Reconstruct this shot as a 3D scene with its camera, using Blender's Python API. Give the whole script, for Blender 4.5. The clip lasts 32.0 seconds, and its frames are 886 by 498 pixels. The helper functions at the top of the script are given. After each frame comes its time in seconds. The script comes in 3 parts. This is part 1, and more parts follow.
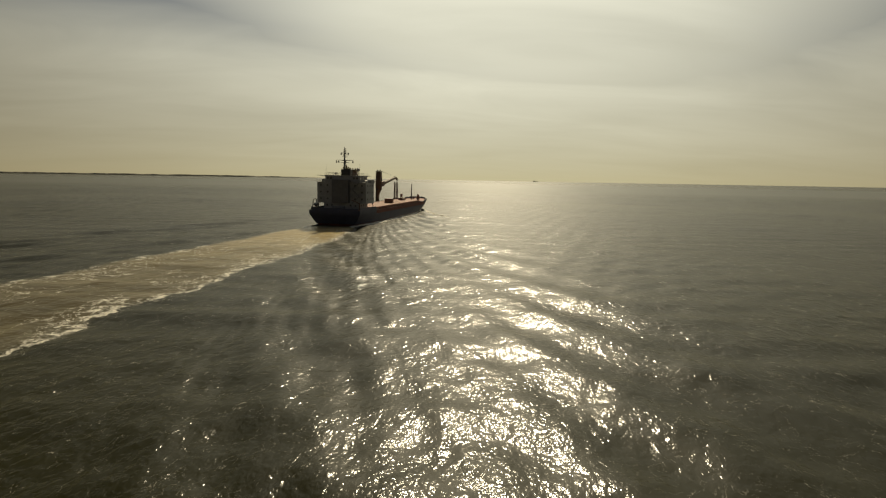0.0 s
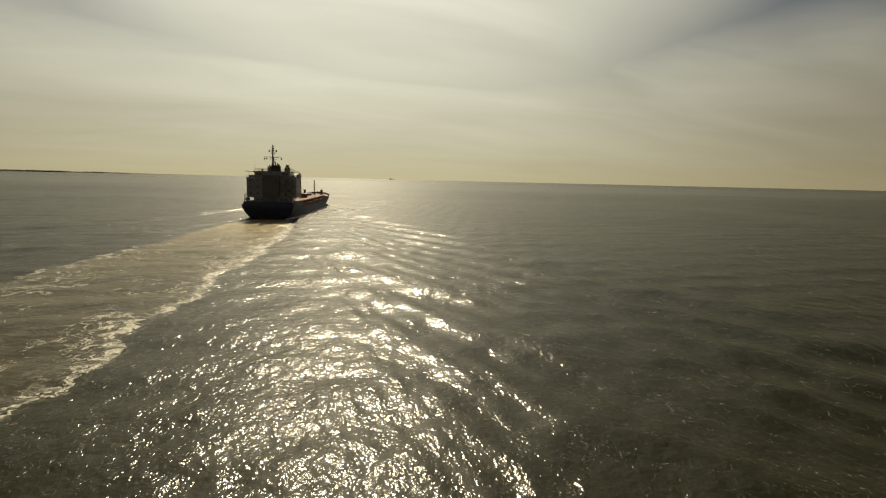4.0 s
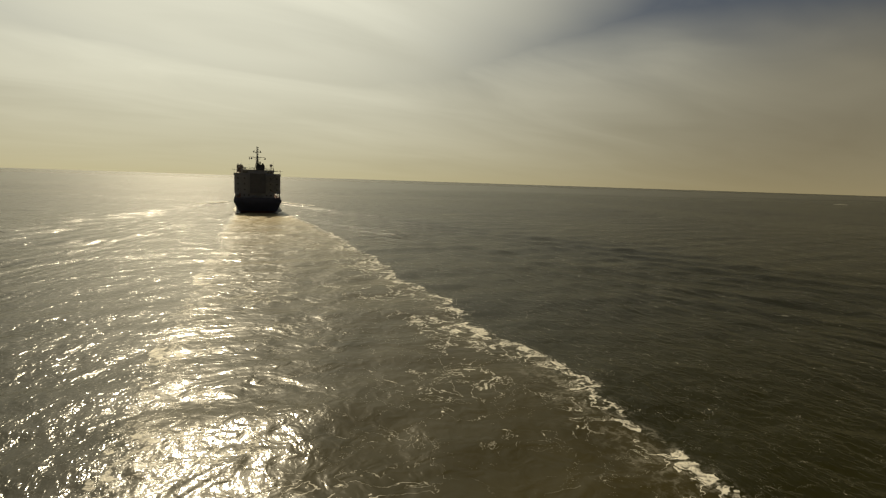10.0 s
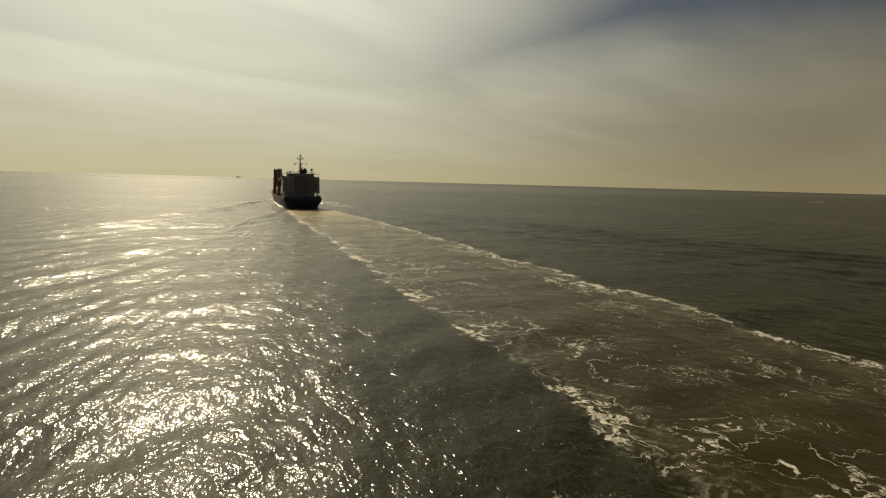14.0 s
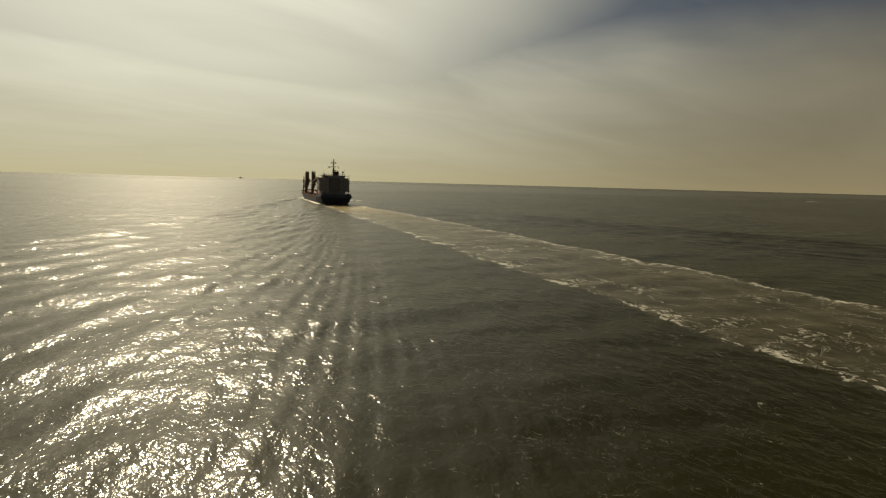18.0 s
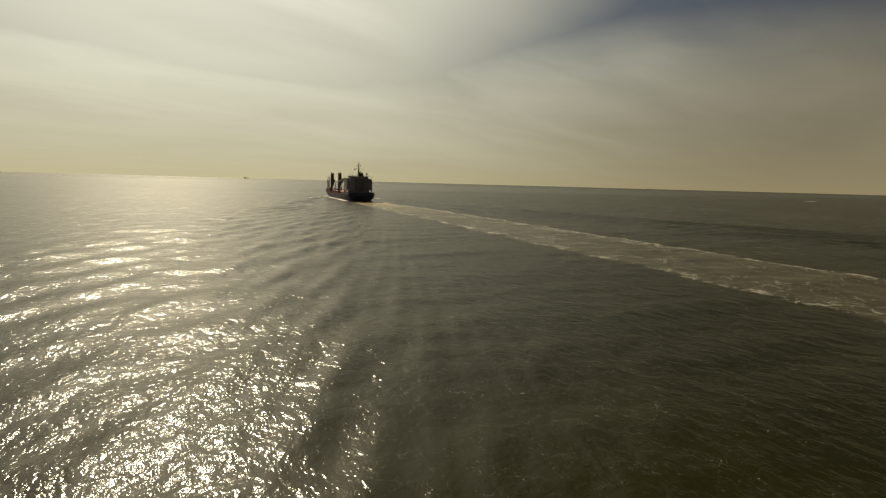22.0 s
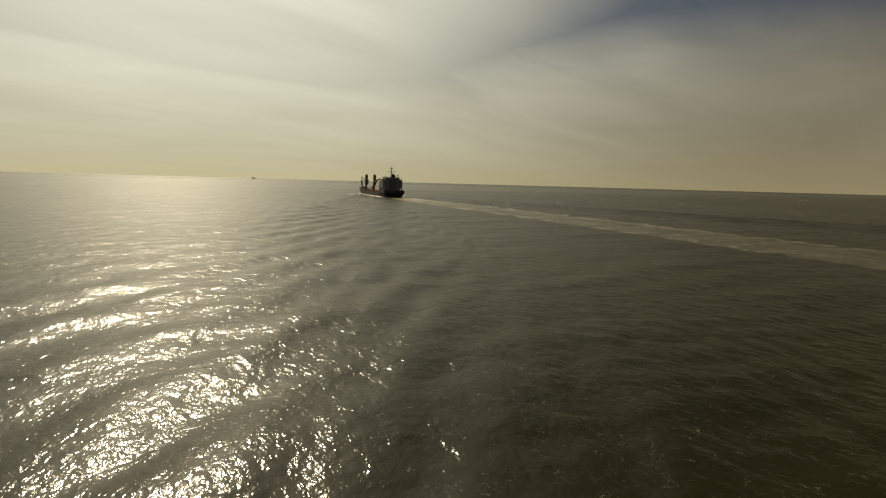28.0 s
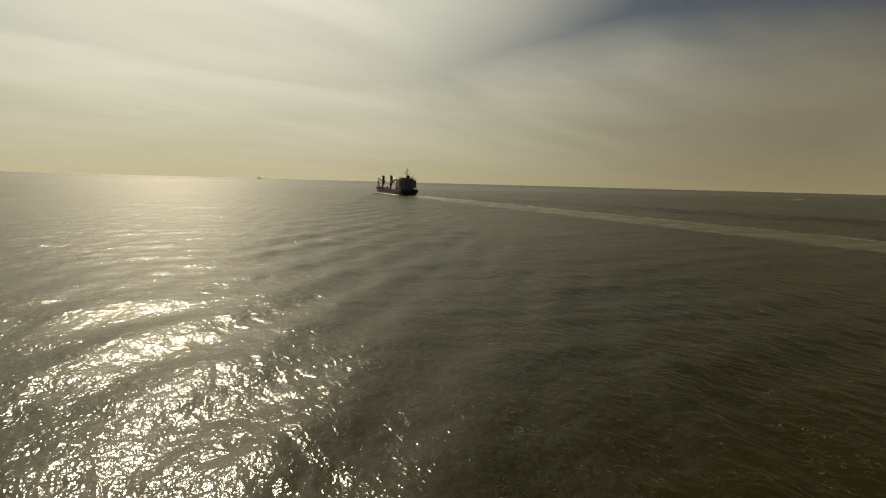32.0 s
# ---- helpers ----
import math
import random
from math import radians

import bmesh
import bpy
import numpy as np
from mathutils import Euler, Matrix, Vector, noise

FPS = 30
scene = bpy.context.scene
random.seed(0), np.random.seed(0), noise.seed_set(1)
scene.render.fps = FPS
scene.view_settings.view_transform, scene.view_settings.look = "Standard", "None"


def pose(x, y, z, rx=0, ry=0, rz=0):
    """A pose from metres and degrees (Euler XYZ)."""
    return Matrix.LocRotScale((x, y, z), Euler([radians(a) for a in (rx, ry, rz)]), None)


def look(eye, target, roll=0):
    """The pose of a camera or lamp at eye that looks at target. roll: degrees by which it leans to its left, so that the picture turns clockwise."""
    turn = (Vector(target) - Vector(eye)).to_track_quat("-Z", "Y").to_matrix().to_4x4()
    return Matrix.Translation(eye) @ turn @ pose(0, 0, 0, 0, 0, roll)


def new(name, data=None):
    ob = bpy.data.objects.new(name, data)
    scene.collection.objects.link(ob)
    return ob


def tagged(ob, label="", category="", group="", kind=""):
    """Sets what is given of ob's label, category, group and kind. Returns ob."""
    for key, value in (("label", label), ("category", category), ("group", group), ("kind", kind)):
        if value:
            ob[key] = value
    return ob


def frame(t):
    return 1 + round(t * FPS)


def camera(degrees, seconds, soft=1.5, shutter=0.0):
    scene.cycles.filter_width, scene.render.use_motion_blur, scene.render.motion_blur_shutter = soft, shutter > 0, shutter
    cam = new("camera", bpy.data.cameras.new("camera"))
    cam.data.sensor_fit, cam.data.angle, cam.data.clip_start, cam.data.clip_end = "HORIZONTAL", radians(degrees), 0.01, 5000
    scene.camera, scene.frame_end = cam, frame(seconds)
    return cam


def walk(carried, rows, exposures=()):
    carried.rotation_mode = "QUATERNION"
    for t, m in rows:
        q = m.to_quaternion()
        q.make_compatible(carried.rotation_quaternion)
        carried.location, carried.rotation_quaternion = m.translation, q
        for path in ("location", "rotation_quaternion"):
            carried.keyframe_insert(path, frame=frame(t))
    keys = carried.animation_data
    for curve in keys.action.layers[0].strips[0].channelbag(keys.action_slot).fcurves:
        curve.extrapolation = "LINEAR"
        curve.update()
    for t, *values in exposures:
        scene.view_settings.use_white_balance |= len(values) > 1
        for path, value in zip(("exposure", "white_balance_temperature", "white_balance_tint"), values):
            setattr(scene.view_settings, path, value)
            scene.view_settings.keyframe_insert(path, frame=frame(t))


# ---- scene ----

# The ship steers along +y; x is to starboard of its track, z = 0 the sea level.
SPEED = 7.08          # metres a second
CRAB = -2.1           # the hull points a little to the right of its track
SUN_LEFT, SUN_UP = 4.0, 35.0

cam = camera(80.26, 32.0, soft=1.25)
PATH = [  # seconds, x, y, height, yaw to the left, pitch, roll
    (0, 74.30, -196.03, 19.58, 8.98, -7.71, 0.99),
    (0.5, 70.55, -196.57, 19.45, 6.74, -7.70, 1.03),
    (1, 66.88, -197.05, 19.32, 4.32, -7.69, 1.07),
    (1.5, 63.43, -197.39, 19.20, 1.23, -7.68, 1.11),
    (2, 60.29, -197.53, 19.07, -2.68, -7.67, 1.15),
    (2.5, 56.99, -197.58, 18.94, -4.79, -7.67, 1.19),
    (3, 53.51, -197.52, 18.81, -5.49, -7.66, 1.23),
    (3.5, 50.00, -197.30, 18.69, -6.06, -7.64, 1.27),
    (4, 46.44, -196.91, 18.56, -6.86, -7.64, 1.34),
    (4.5, 42.73, -196.36, 18.43, -7.87, -7.64, 1.42),
    (5, 38.78, -195.66, 18.30, -9.08, -7.63, 1.49),
    (5.5, 34.50, -194.81, 18.17, -10.47, -7.63, 1.56),
    (6, 29.78, -193.81, 18.05, -12.03, -7.63, 1.63),
    (6.5, 24.66, -192.66, 18.05, -14.40, -7.61, 1.67),
    (7, 19.19, -191.29, 18.05, -16.93, -7.59, 1.71),
    (7.5, 13.43, -189.63, 18.04, -18.89, -7.58, 1.75),
    (8, 8.65, -188.31, 18.04, -20.58, -7.56, 1.79),
    (8.5, 3.94, -187.55, 18.04, -21.70, -7.55, 1.83),
    (9, -1.04, -187.33, 18.04, -21.96, -7.53, 1.87),
    (9.5, -5.84, -187.71, 18.04, -22.04, -7.51, 1.87),
    (10, -10.59, -188.66, 18.04, -21.85, -7.48, 1.87),
    (10.5, -15.66, -189.88, 18.04, -21.73, -7.46, 1.87),
    (11, -20.34, -191.40, 18.04, -21.70, -7.43, 1.87),
    (11.5, -24.71, -193.27, 18.04, -21.73, -7.42, 1.79),
    (12, -29.14, -195.49, 18.04, -21.80, -7.41, 1.71),
    (12.5, -33.51, -198.09, 18.04, -22.24, -7.40, 1.63),
    (13, -37.84, -200.95, 18.04, -22.82, -7.39, 1.55),
    (13.5, -42.10, -204.05, 18.02, -23.38, -7.39, 1.55),
    (14, -46.31, -207.30, 18.00, -23.60, -7.40, 1.55),
    (14.5, -50.37, -210.57, 17.97, -23.74, -7.39, 1.55),
    (15, -54.26, -213.68, 17.95, -23.72, -7.38, 1.55),
    (16, -61.78, -219.48, 17.91, -23.71, -7.37, 1.54),
    (17, -69.34, -224.88, 17.87, -23.73, -7.35, 1.54),
    (18, -77.21, -230.13, 17.82, -23.75, -7.33, 1.54),
    (19, -85.20, -235.55, 17.78, -23.90, -7.32, 1.53),
    (20, -92.80, -241.49, 17.74, -23.78, -7.32, 1.55),
    (21, -100.50, -247.88, 17.70, -23.69, -7.32, 1.55),
    (22, -108.53, -254.70, 17.65, -23.72, -7.32, 1.55),
    (23, -116.98, -261.94, 17.61, -23.81, -7.32, 1.55),
    (24, -125.84, -269.62, 17.57, -23.76, -7.32, 1.55),
    (25, -135.28, -277.69, 17.53, -23.80, -7.32, 1.55),
    (26, -145.26, -286.16, 17.48, -23.70, -7.32, 1.55),
    (27, -155.57, -295.02, 17.44, -23.66, -7.32, 1.55),
    (28, -165.94, -304.28, 17.40, -23.67, -7.33, 1.55),
    (29, -176.18, -313.91, 17.35, -23.69, -7.33, 1.55),
    (30, -186.18, -323.87, 17.31, -23.64, -7.33, 1.55),
    (31, -195.89, -334.09, 17.27, -23.70, -7.33, 1.55),
    (32, -205.44, -344.44, 17.23, -23.58, -7.33, 1.55),
]


def drone(x, y, z, yaw, pitch, roll):
    a, p = radians(yaw), radians(pitch)
    ahead = Vector((-math.sin(a) * math.cos(p), math.cos(a) * math.cos(p), math.sin(p)))
    eye = Vector((x, y, z))
    return look(eye, eye + ahead * 100, roll)


walk(cam, [(t, drone(x, y, z, yaw, pitch, roll)) for t, x, y, z, yaw, pitch, roll in PATH],
     exposures=[(0, -0.12, 7150, 4), (32, -0.12, 7150, 4)])

# ---- sky, sun ----
sun_dir = Vector((-math.sin(radians(SUN_LEFT)) * math.cos(radians(SUN_UP)),
                  math.cos(radians(SUN_LEFT)) * math.cos(radians(SUN_UP)), math.sin(radians(SUN_UP))))
sun = new("sun", bpy.data.lights.new("sun", "SUN"))
sun.data.energy, sun.data.angle, sun.data.color = 5.0, radians(0.6), (1.0, 0.865, 0.66)
sun.matrix_world = look((0, 0, 0), -sun_dir)


class Nodes:
    """Short hand for node trees."""

    def __init__(self, tree):
        self.t = tree

    def node(self, kind, **values):
        n = self.t.nodes.new(kind)
        for k, v in values.items():
            sock = n.inputs[int(k[1:])] if k[0] == "i" and k[1:].isdigit() else n.inputs[k.replace("_", " ")]
            self.put(sock, v)
        return n

    def put(self, sock, v):
        if isinstance(v, bpy.types.NodeSocket):
            self.t.links.new(v, sock)
        else:
            sock.default_value = v

    def m(self, op, a, b=0.0, c=0.0, clamp=False):
        n = self.t.nodes.new("ShaderNodeMath")
        n.operation, n.use_clamp = op, clamp
        for s, v in zip(n.inputs, (a, b, c)):
            self.put(s, v)
        return n.outputs[0]

    def vm(self, op, a, b=(0, 0, 0)):
        n = self.t.nodes.new("ShaderNodeVectorMath")
        n.operation = op
        self.put(n.inputs[0], a)
        if op == "SCALE":
            self.put(n.inputs["Scale"], b)
        else:
            self.put(n.inputs[1], b)
        return n.outputs["Value"] if op in ("DOT_PRODUCT", "LENGTH", "DISTANCE") else n.outputs["Vector"]

    def step(self, v, lo, hi, a=0.0, b=1.0):
        n = self.t.nodes.new("ShaderNodeMapRange")
        n.interpolation_type = "SMOOTHSTEP"
        for s, x in zip(n.inputs, (v, lo, hi, a, b)):
            self.put(s, x)
        return n.outputs[0]

    def noise(self, vec, scale, detail=3.0, rough=0.55, distort=0.0):
        n = self.node("ShaderNodeTexNoise", Vector=vec, Scale=scale, Detail=detail, Roughness=rough, Distortion=distort)
        return n.outputs["Fac"]

    def mix(self, fac, a, b, blend="MIX"):
        n = self.t.nodes.new("ShaderNodeMix")
        n.data_type, n.blend_type = "RGBA", blend
        for s, v in zip((n.inputs[0], n.inputs[6], n.inputs[7]), (fac, a, b)):
            self.put(s, (*v, 1) if isinstance(v, tuple) and len(v) == 3 else v)
        return n.outputs[2]

    def xyz(self, v):
        n = self.node("ShaderNodeSeparateXYZ", i0=v)
        return n.outputs

    def vec(self, x, y, z=0.0):
        n = self.node("ShaderNodeCombineXYZ", i0=x, i1=y, i2=z)
        return n.outputs[0]


def make_world():
    w = bpy.data.worlds.new("hazy_sky")
    scene.world = w
    w.use_nodes = True
    t = w.node_tree
    t.nodes.clear()
    n = Nodes(t)
    d = n.vm("NORMALIZE", n.node("ShaderNodeTexCoord").outputs["Generated"])
    x, y, z = n.xyz(d)[:3]
    sky = t.nodes.new("ShaderNodeTexSky")
    sky.sky_type, sky.sun_disc = "NISHITA", False
    sky.sun_elevation, sky.sun_rotation = radians(SUN_UP), radians(-SUN_LEFT)
    sky.air_density, sky.dust_density, sky.ozone_density = 1.2, 2.5, 1.5
    blue = n.vm("MULTIPLY", sky.outputs[0], (0.0120, 0.0146, 0.0208))
    # high thin cloud, lit from behind round the sun and thinning away from it
    c = n.m("MAXIMUM", n.m("MINIMUM", n.vm("DOT_PRODUCT", d, tuple(sun_dir)), 0.9999), -0.9999)
    away = n.m("MULTIPLY", n.m("ARCCOSINE", c), 57.2958)      # degrees from the sun
    near_sun = n.step(away, 68.0, 9.0)
    core = n.m("EXPONENT", n.m("DIVIDE", away, -11.0))
    rise = n.m("MULTIPLY", n.m("ARCSINE", n.m("MINIMUM", n.m("MAXIMUM", z, 0.0), 1.0)), 57.2958)
    up = n.m("ADD", n.m("MAXIMUM", z, 0.0), 0.12)
    u, v = n.m("DIVIDE", x, up), n.m("DIVIDE", y, up)
    # streaks run across the view, a little askew
    p = n.vec(n.m("ADD", n.m("MULTIPLY", u, 0.42), n.m("MULTIPLY", v, 0.18)), n.m("SUBTRACT", n.m("MULTIPLY", v, 0.95), n.m("MULTIPLY", u, 0.30)), 5.2)
    wisps = n.noise(p, 1.3, 6.0, 0.52, 0.6)
    banks = n.noise(p, 0.55, 3.0, 0.5, 0.4)
    ragged = n.m("ADD", n.m("MULTIPLY", n.m("SUBTRACT", wisps, 0.5), 12.0), n.m("MULTIPLY", n.m("SUBTRACT", banks, 0.5), 24.0))
    # the bank of cloud hangs a little to the right of the sun
    bank_dir = Vector((0.0, math.cos(radians(34)), math.sin(radians(34))))
    off = n.m("MULTIPLY", n.m("ARCCOSINE", n.m("MINIMUM", n.vm("DOT_PRODUCT", d, tuple(bank_dir)), 0.9999)), 57.2958)
    around = n.step(n.m("ADD", off, ragged), 49.0, 21.0)
    low = n.step(n.m("SUBTRACT", rise, n.m("MULTIPLY", ragged, 0.26)), 18.0, 8.0)
    thin = n.m("MULTIPLY", n.step(wisps, 0.45, 0.8), 0.25)
    veil = n.m("MAXIMUM", n.m("MAXIMUM", around, low), thin)
    shade = n.m("ADD", 0.52, n.m("MULTIPLY", n.m("ADD", n.m("MULTIPLY", wisps, 0.6), n.m("MULTIPLY", banks, 0.4)), 0.96))
    tone = n.mix(near_sun, (0.175, 0.165, 0.140), (0.775, 0.78, 0.725))
    tone = n.mix(core, tone, (1.12, 1.09, 0.96))
    tone = n.vm("SCALE", tone, shade)
    cloud = n.mix(veil, blue, tone)
    haze = n.mix(near_sun, (0.31, 0.258, 0.155), (0.78, 0.715, 0.475))
    mist = n.m("EXPONENT", n.m("DIVIDE", rise, -6.0))
    colour = n.mix(n.m("MULTIPLY", mist, 0.9, clamp=True), cloud, haze)
    back = n.node("ShaderNodeBackground", Color=colour, Strength=1.0)
    out = t.nodes.new("ShaderNodeOutputWorld")
    t.links.new(back.outputs[0], out.inputs[0])


make_world()


# ---- materials ----
def material(name):
    mat = bpy.data.materials.new(name)
    mat.use_nodes = True
    mat.node_tree.nodes.clear()
    n = Nodes(mat.node_tree)
    bsdf = mat.node_tree.nodes.new("ShaderNodeBsdfPrincipled")
    out = mat.node_tree.nodes.new("ShaderNodeOutputMaterial")
    mat.node_tree.links.new(bsdf.outputs[0], out.inputs[0])
    return mat, n, bsdf


def paint(name, colour, rough=0.5, rust=0.25, metal=0.0, grain=0.6, streak=True):
    """Ship's paint: mottled, with rust streaks that run down."""
    mat, n, b = material(name)
    p = n.node("ShaderNodeTexCoord").outputs["Object"]
    big = n.noise(p, 0.35, 4.0)
    fine = n.noise(p, grain * 6, 4.0)
    x, y, z = n.xyz(p)[:3]
    runs = n.noise(n.vec(n.m("MULTIPLY", x, 1.6), n.m("MULTIPLY", y, 1.6), n.m("MULTIPLY", z, 0.18)), 1.4, 5.0, 0.6)
    col = n.mix(n.step(big, 0.3, 0.7), tuple(c * 0.82 for c in colour), tuple(min(1, c * 1.12) for c in colour))
    col = n.mix(n.m("MULTIPLY", n.step(fine, 0.45, 0.75), 0.25), col, tuple(c * 0.6 for c in colour))
    if streak:
        col = n.mix(n.m("MULTIPLY", n.step(runs, 0.56, 0.78), rust), col, (0.10, 0.045, 0.02))
    n.put(b.inputs["Base Color"], col)
    n.put(b.inputs["Roughness"], n.m("ADD", rough - 0.08, n.m("MULTIPLY", fine, 0.2)))
    b.inputs["Metallic"].default_value = metal
    bump = n.node("ShaderNodeBump", Strength=0.15, Distance=0.02, Height=fine)
    n.put(b.inputs["Normal"], bump.outputs[0])
    return mat


M_HULL = paint("hull_navy", (0.058, 0.062, 0.095), 0.60, 0.5)
M_BOOT = paint("boot_topping", (0.12, 0.035, 0.025), 0.6, 0.3)
M_WHITE = paint("house_cream", (0.35, 0.335, 0.315), 0.55, 0.5)
M_GREY = paint("grey_paint", (0.20, 0.20, 0.19), 0.5, 0.25)
M_DARK = paint("soot_grey", (0.06, 0.055, 0.05), 0.6, 0.3)
M_SOOT = paint("sooty_cream", (0.155, 0.145, 0.135), 0.6, 0.6)
M_OLIVE = paint("pipe_olive", (0.17, 0.145, 0.05), 0.6, 0.4)
M_DECK = paint("deck_red", (0.20, 0.065, 0.040), 0.8, 0.3, streak=False)
M_HATCH = paint("hatch_red_brown", (0.26, 0.115, 0.070), 0.82, 0.25, streak=False)
M_CRANE = paint("crane_brown", (0.15, 0.070, 0.042), 0.5, 0.3)
M_BOOM = paint("crane_olive_brown", (0.130, 0.088, 0.045), 0.6, 0.35)
M_STEEL = paint("wire_steel", (0.10, 0.10, 0.10), 0.45, 0.2, metal=0.6)
M_LAND = paint("far_land", (0.10, 0.095, 0.065), 0.9, 0.0, streak=False)


def glass():
    mat, n, b = material("window_glass")
    b.inputs["Base Color"].default_value = (0.11, 0.105, 0.09, 1)
    b.inputs["Roughness"].default_value = 0.06
    b.inputs["IOR"].default_value = 1.5
    return mat


M_GLASS = glass()


BUMP = 0.68
K0 = 9.81 / SPEED ** 2       # wave number of a wave that runs along with the ship


def bow_waves(n, x, y, flat):
    """The short diverging waves that spread from the bow, 2 to 7 m long, as relief."""
    back = n.m("MAXIMUM", n.m("SUBTRACT", 132.0, y), 1.0)
    side = n.m("MAXIMUM", n.m("SUBTRACT", n.m("ABSOLUTE", x), 3.0), 0.05)
    tan = n.m("DIVIDE", side, back)
    root = n.m("SQRT", n.m("MAXIMUM", n.m("SUBTRACT", 1.0, n.m("MULTIPLY", n.m("MULTIPLY", tan, tan), 8.0)), 0.0))
    t = n.m("DIVIDE", n.m("ADD", 1.0, root), n.m("MULTIPLY", tan, 4.0))
    steep = n.m("ADD", 1.0, n.m("MULTIPLY", t, t))
    phase = n.m("MULTIPLY", n.m("MULTIPLY", n.m("SQRT", steep), K0), n.m("SUBTRACT", back, n.m("MULTIPLY", side, t)))
    phase = n.m("ADD", phase, n.m("MULTIPLY", n.noise(flat, 0.06, 2.0), 5.0))
    k = n.m("MULTIPLY", steep, K0)
    band = n.m("MULTIPLY", n.step(k, 0.6, 1.1), n.step(k, 2.6, 4.8, 1.0, 0.0))
    wedge = n.m("MULTIPLY", n.step(tan, 0.27, 0.34, 1.0, 0.0), n.step(back, 8.0, 40.0))
    decay = n.m("POWER", n.m("DIVIDE", 60.0, n.m("ADD", back, 60.0)), 0.4)
    uneven = n.step(n.noise(flat, 0.07, 3.0, 0.6), 0.32, 0.66, 0.25, 1.1)
    size = n.m("MULTIPLY", n.m("MULTIPLY", band, wedge), n.m("MULTIPLY", decay, uneven))
    return n.m("MULTIPLY", n.m("COSINE", phase), n.m("DIVIDE", n.m("MULTIPLY", size, 0.17 / BUMP), n.m("MAXIMUM", k, 0.3)))


def water(name, wake):
    """Silty estuary water; the wake's sheet adds churned silt and foam."""
    mat, n, b = material(name)
    g = n.node("ShaderNodeNewGeometry").outputs["Position"]
    wx, wy, wz = n.xyz(g)[:3]
    flat = n.vec(wx, wy, 0.0)
    # wind ripples, longer across the wind
    across = n.vec(n.m("ADD", n.m("MULTIPLY", wx, 0.7), n.m("MULTIPLY", wy, 0.22)), n.m("SUBTRACT", wy, n.m("MULTIPLY", wx, 0.2)), 0.0)
    rollers = n.noise(across, 0.12, 2.0, 0.5, 0.3)
    along = n.vec(n.m("ADD", n.m("MULTIPLY", wx, 1.25), n.m("MULTIPLY", wy, 0.2)), n.m("SUBTRACT", n.m("MULTIPLY", wy, 0.8), n.m("MULTIPLY", wx, 0.25)), 0.0)
    folds = n.noise(along, 0.55, 1.0, 0.5, 0.4)
    waves = n.noise(along, 0.34, 0.6, 0.5, 0.4)
    wavelets = n.noise(along, 1.05, 0.6, 0.5, 0.4)
    ripples = n.noise(along, 2.7, 1.0, 0.5, 0.3)
    gust = n.noise(across, 0.018, 4.0, 0.6)
    calm = n.step(gust, 0.34, 0.60, 0.65, 1.15)
    # the long ripples shade the water, the short ones glitter
    long_h = n.m("ADD", n.m("MULTIPLY", rollers, 0.55), n.m("MULTIPLY", folds, n.m("MULTIPLY", calm, 0.12)))
    short_h = n.m("MULTIPLY", n.m("ADD", n.m("ADD", n.m("MULTIPLY", waves, 0.54), n.m("MULTIPLY", wavelets, 0.21)), n.m("MULTIPLY", ripples, 0.100)), calm)
    h = n.m("ADD", n.m("MULTIPLY", rollers, 0.30), short_h)
    tint = n.noise(flat, 0.012, 4.0, 0.55, 0.5)
    base = n.mix(n.step(tint, 0.3, 0.7), (0.0112, 0.0104, 0.0005), (0.0150, 0.0136, 0.0008))
    rough, smooth = 0.16, 0.0
    froth = (0.0, 0.0, 0.0, 1.0)
    if wake:
        o = n.node("ShaderNodeTexCoord").outputs["Object"]
        x, y, z = n.xyz(o)[:3]
        crests = bow_waves(n, x, y, flat)
        # the ship leaves the water choppy on both sides of its track
        astir = n.m("MULTIPLY", n.step(n.m("ABSOLUTE", x), 20.0, 70.0, 0.20, 0.0), n.step(y, 60.0, 130.0, 1.0, 0.0))
        h = n.m("ADD", h, n.m("MULTIPLY", short_h, astir))
        d = n.m("MULTIPLY", y, -1.0)
        dp = n.m("MAXIMUM", d, 0.0)
        wander = n.m("ADD", n.m("MULTIPLY", n.m("SUBTRACT", n.noise(flat, 0.045, 2.0), 0.5), 9.0),
                     n.m("MULTIPLY", n.m("SUBTRACT", n.noise(flat, 0.22, 3.0, 0.6), 0.5), 4.5))
        grow = n.step(d, 0.0, 120.0)
        x = n.m("ADD", x, n.m("MULTIPLY", wander, grow))
        xs = n.m("ADD", 10.0, n.m("MULTIPLY", 8.6, n.m("SUBTRACT", 1.0, n.m("EXPONENT", n.m("DIVIDE", dp, -38.0)))))
        xp = n.m("ADD", 9.6, n.m("ADD", n.m("MULTIPLY", dp, 0.030), n.m("MULTIPLY", 2.0, n.m("SUBTRACT", 1.0, n.m("EXPONENT", n.m("DIVIDE", dp, -30.0))))))
        es = n.m("SUBTRACT", xs, x)          # metres inside the starboard edge
        ep = n.m("ADD", xp, x)               # metres inside the port edge
        inside = n.m("MINIMUM", es, ep)
        behind = n.step(d, -4.0, 6.0)
        fade = n.step(d, 180.0, 420.0, 1.0, 0.45)
        # foam drawn out in threads, thickest along the edges
        warp = n.node("ShaderNodeTexNoise", Vector=flat, Scale=0.25, Detail=4.0, Roughness=0.6)
        wv = n.vm("ADD", flat, n.vm("SCALE", n.vm("SUBTRACT", warp.outputs["Color"], (0.5, 0.5, 0.5)), 6.0))
        patch = n.noise(flat, 0.055, 3.0, 0.6, 0.8)
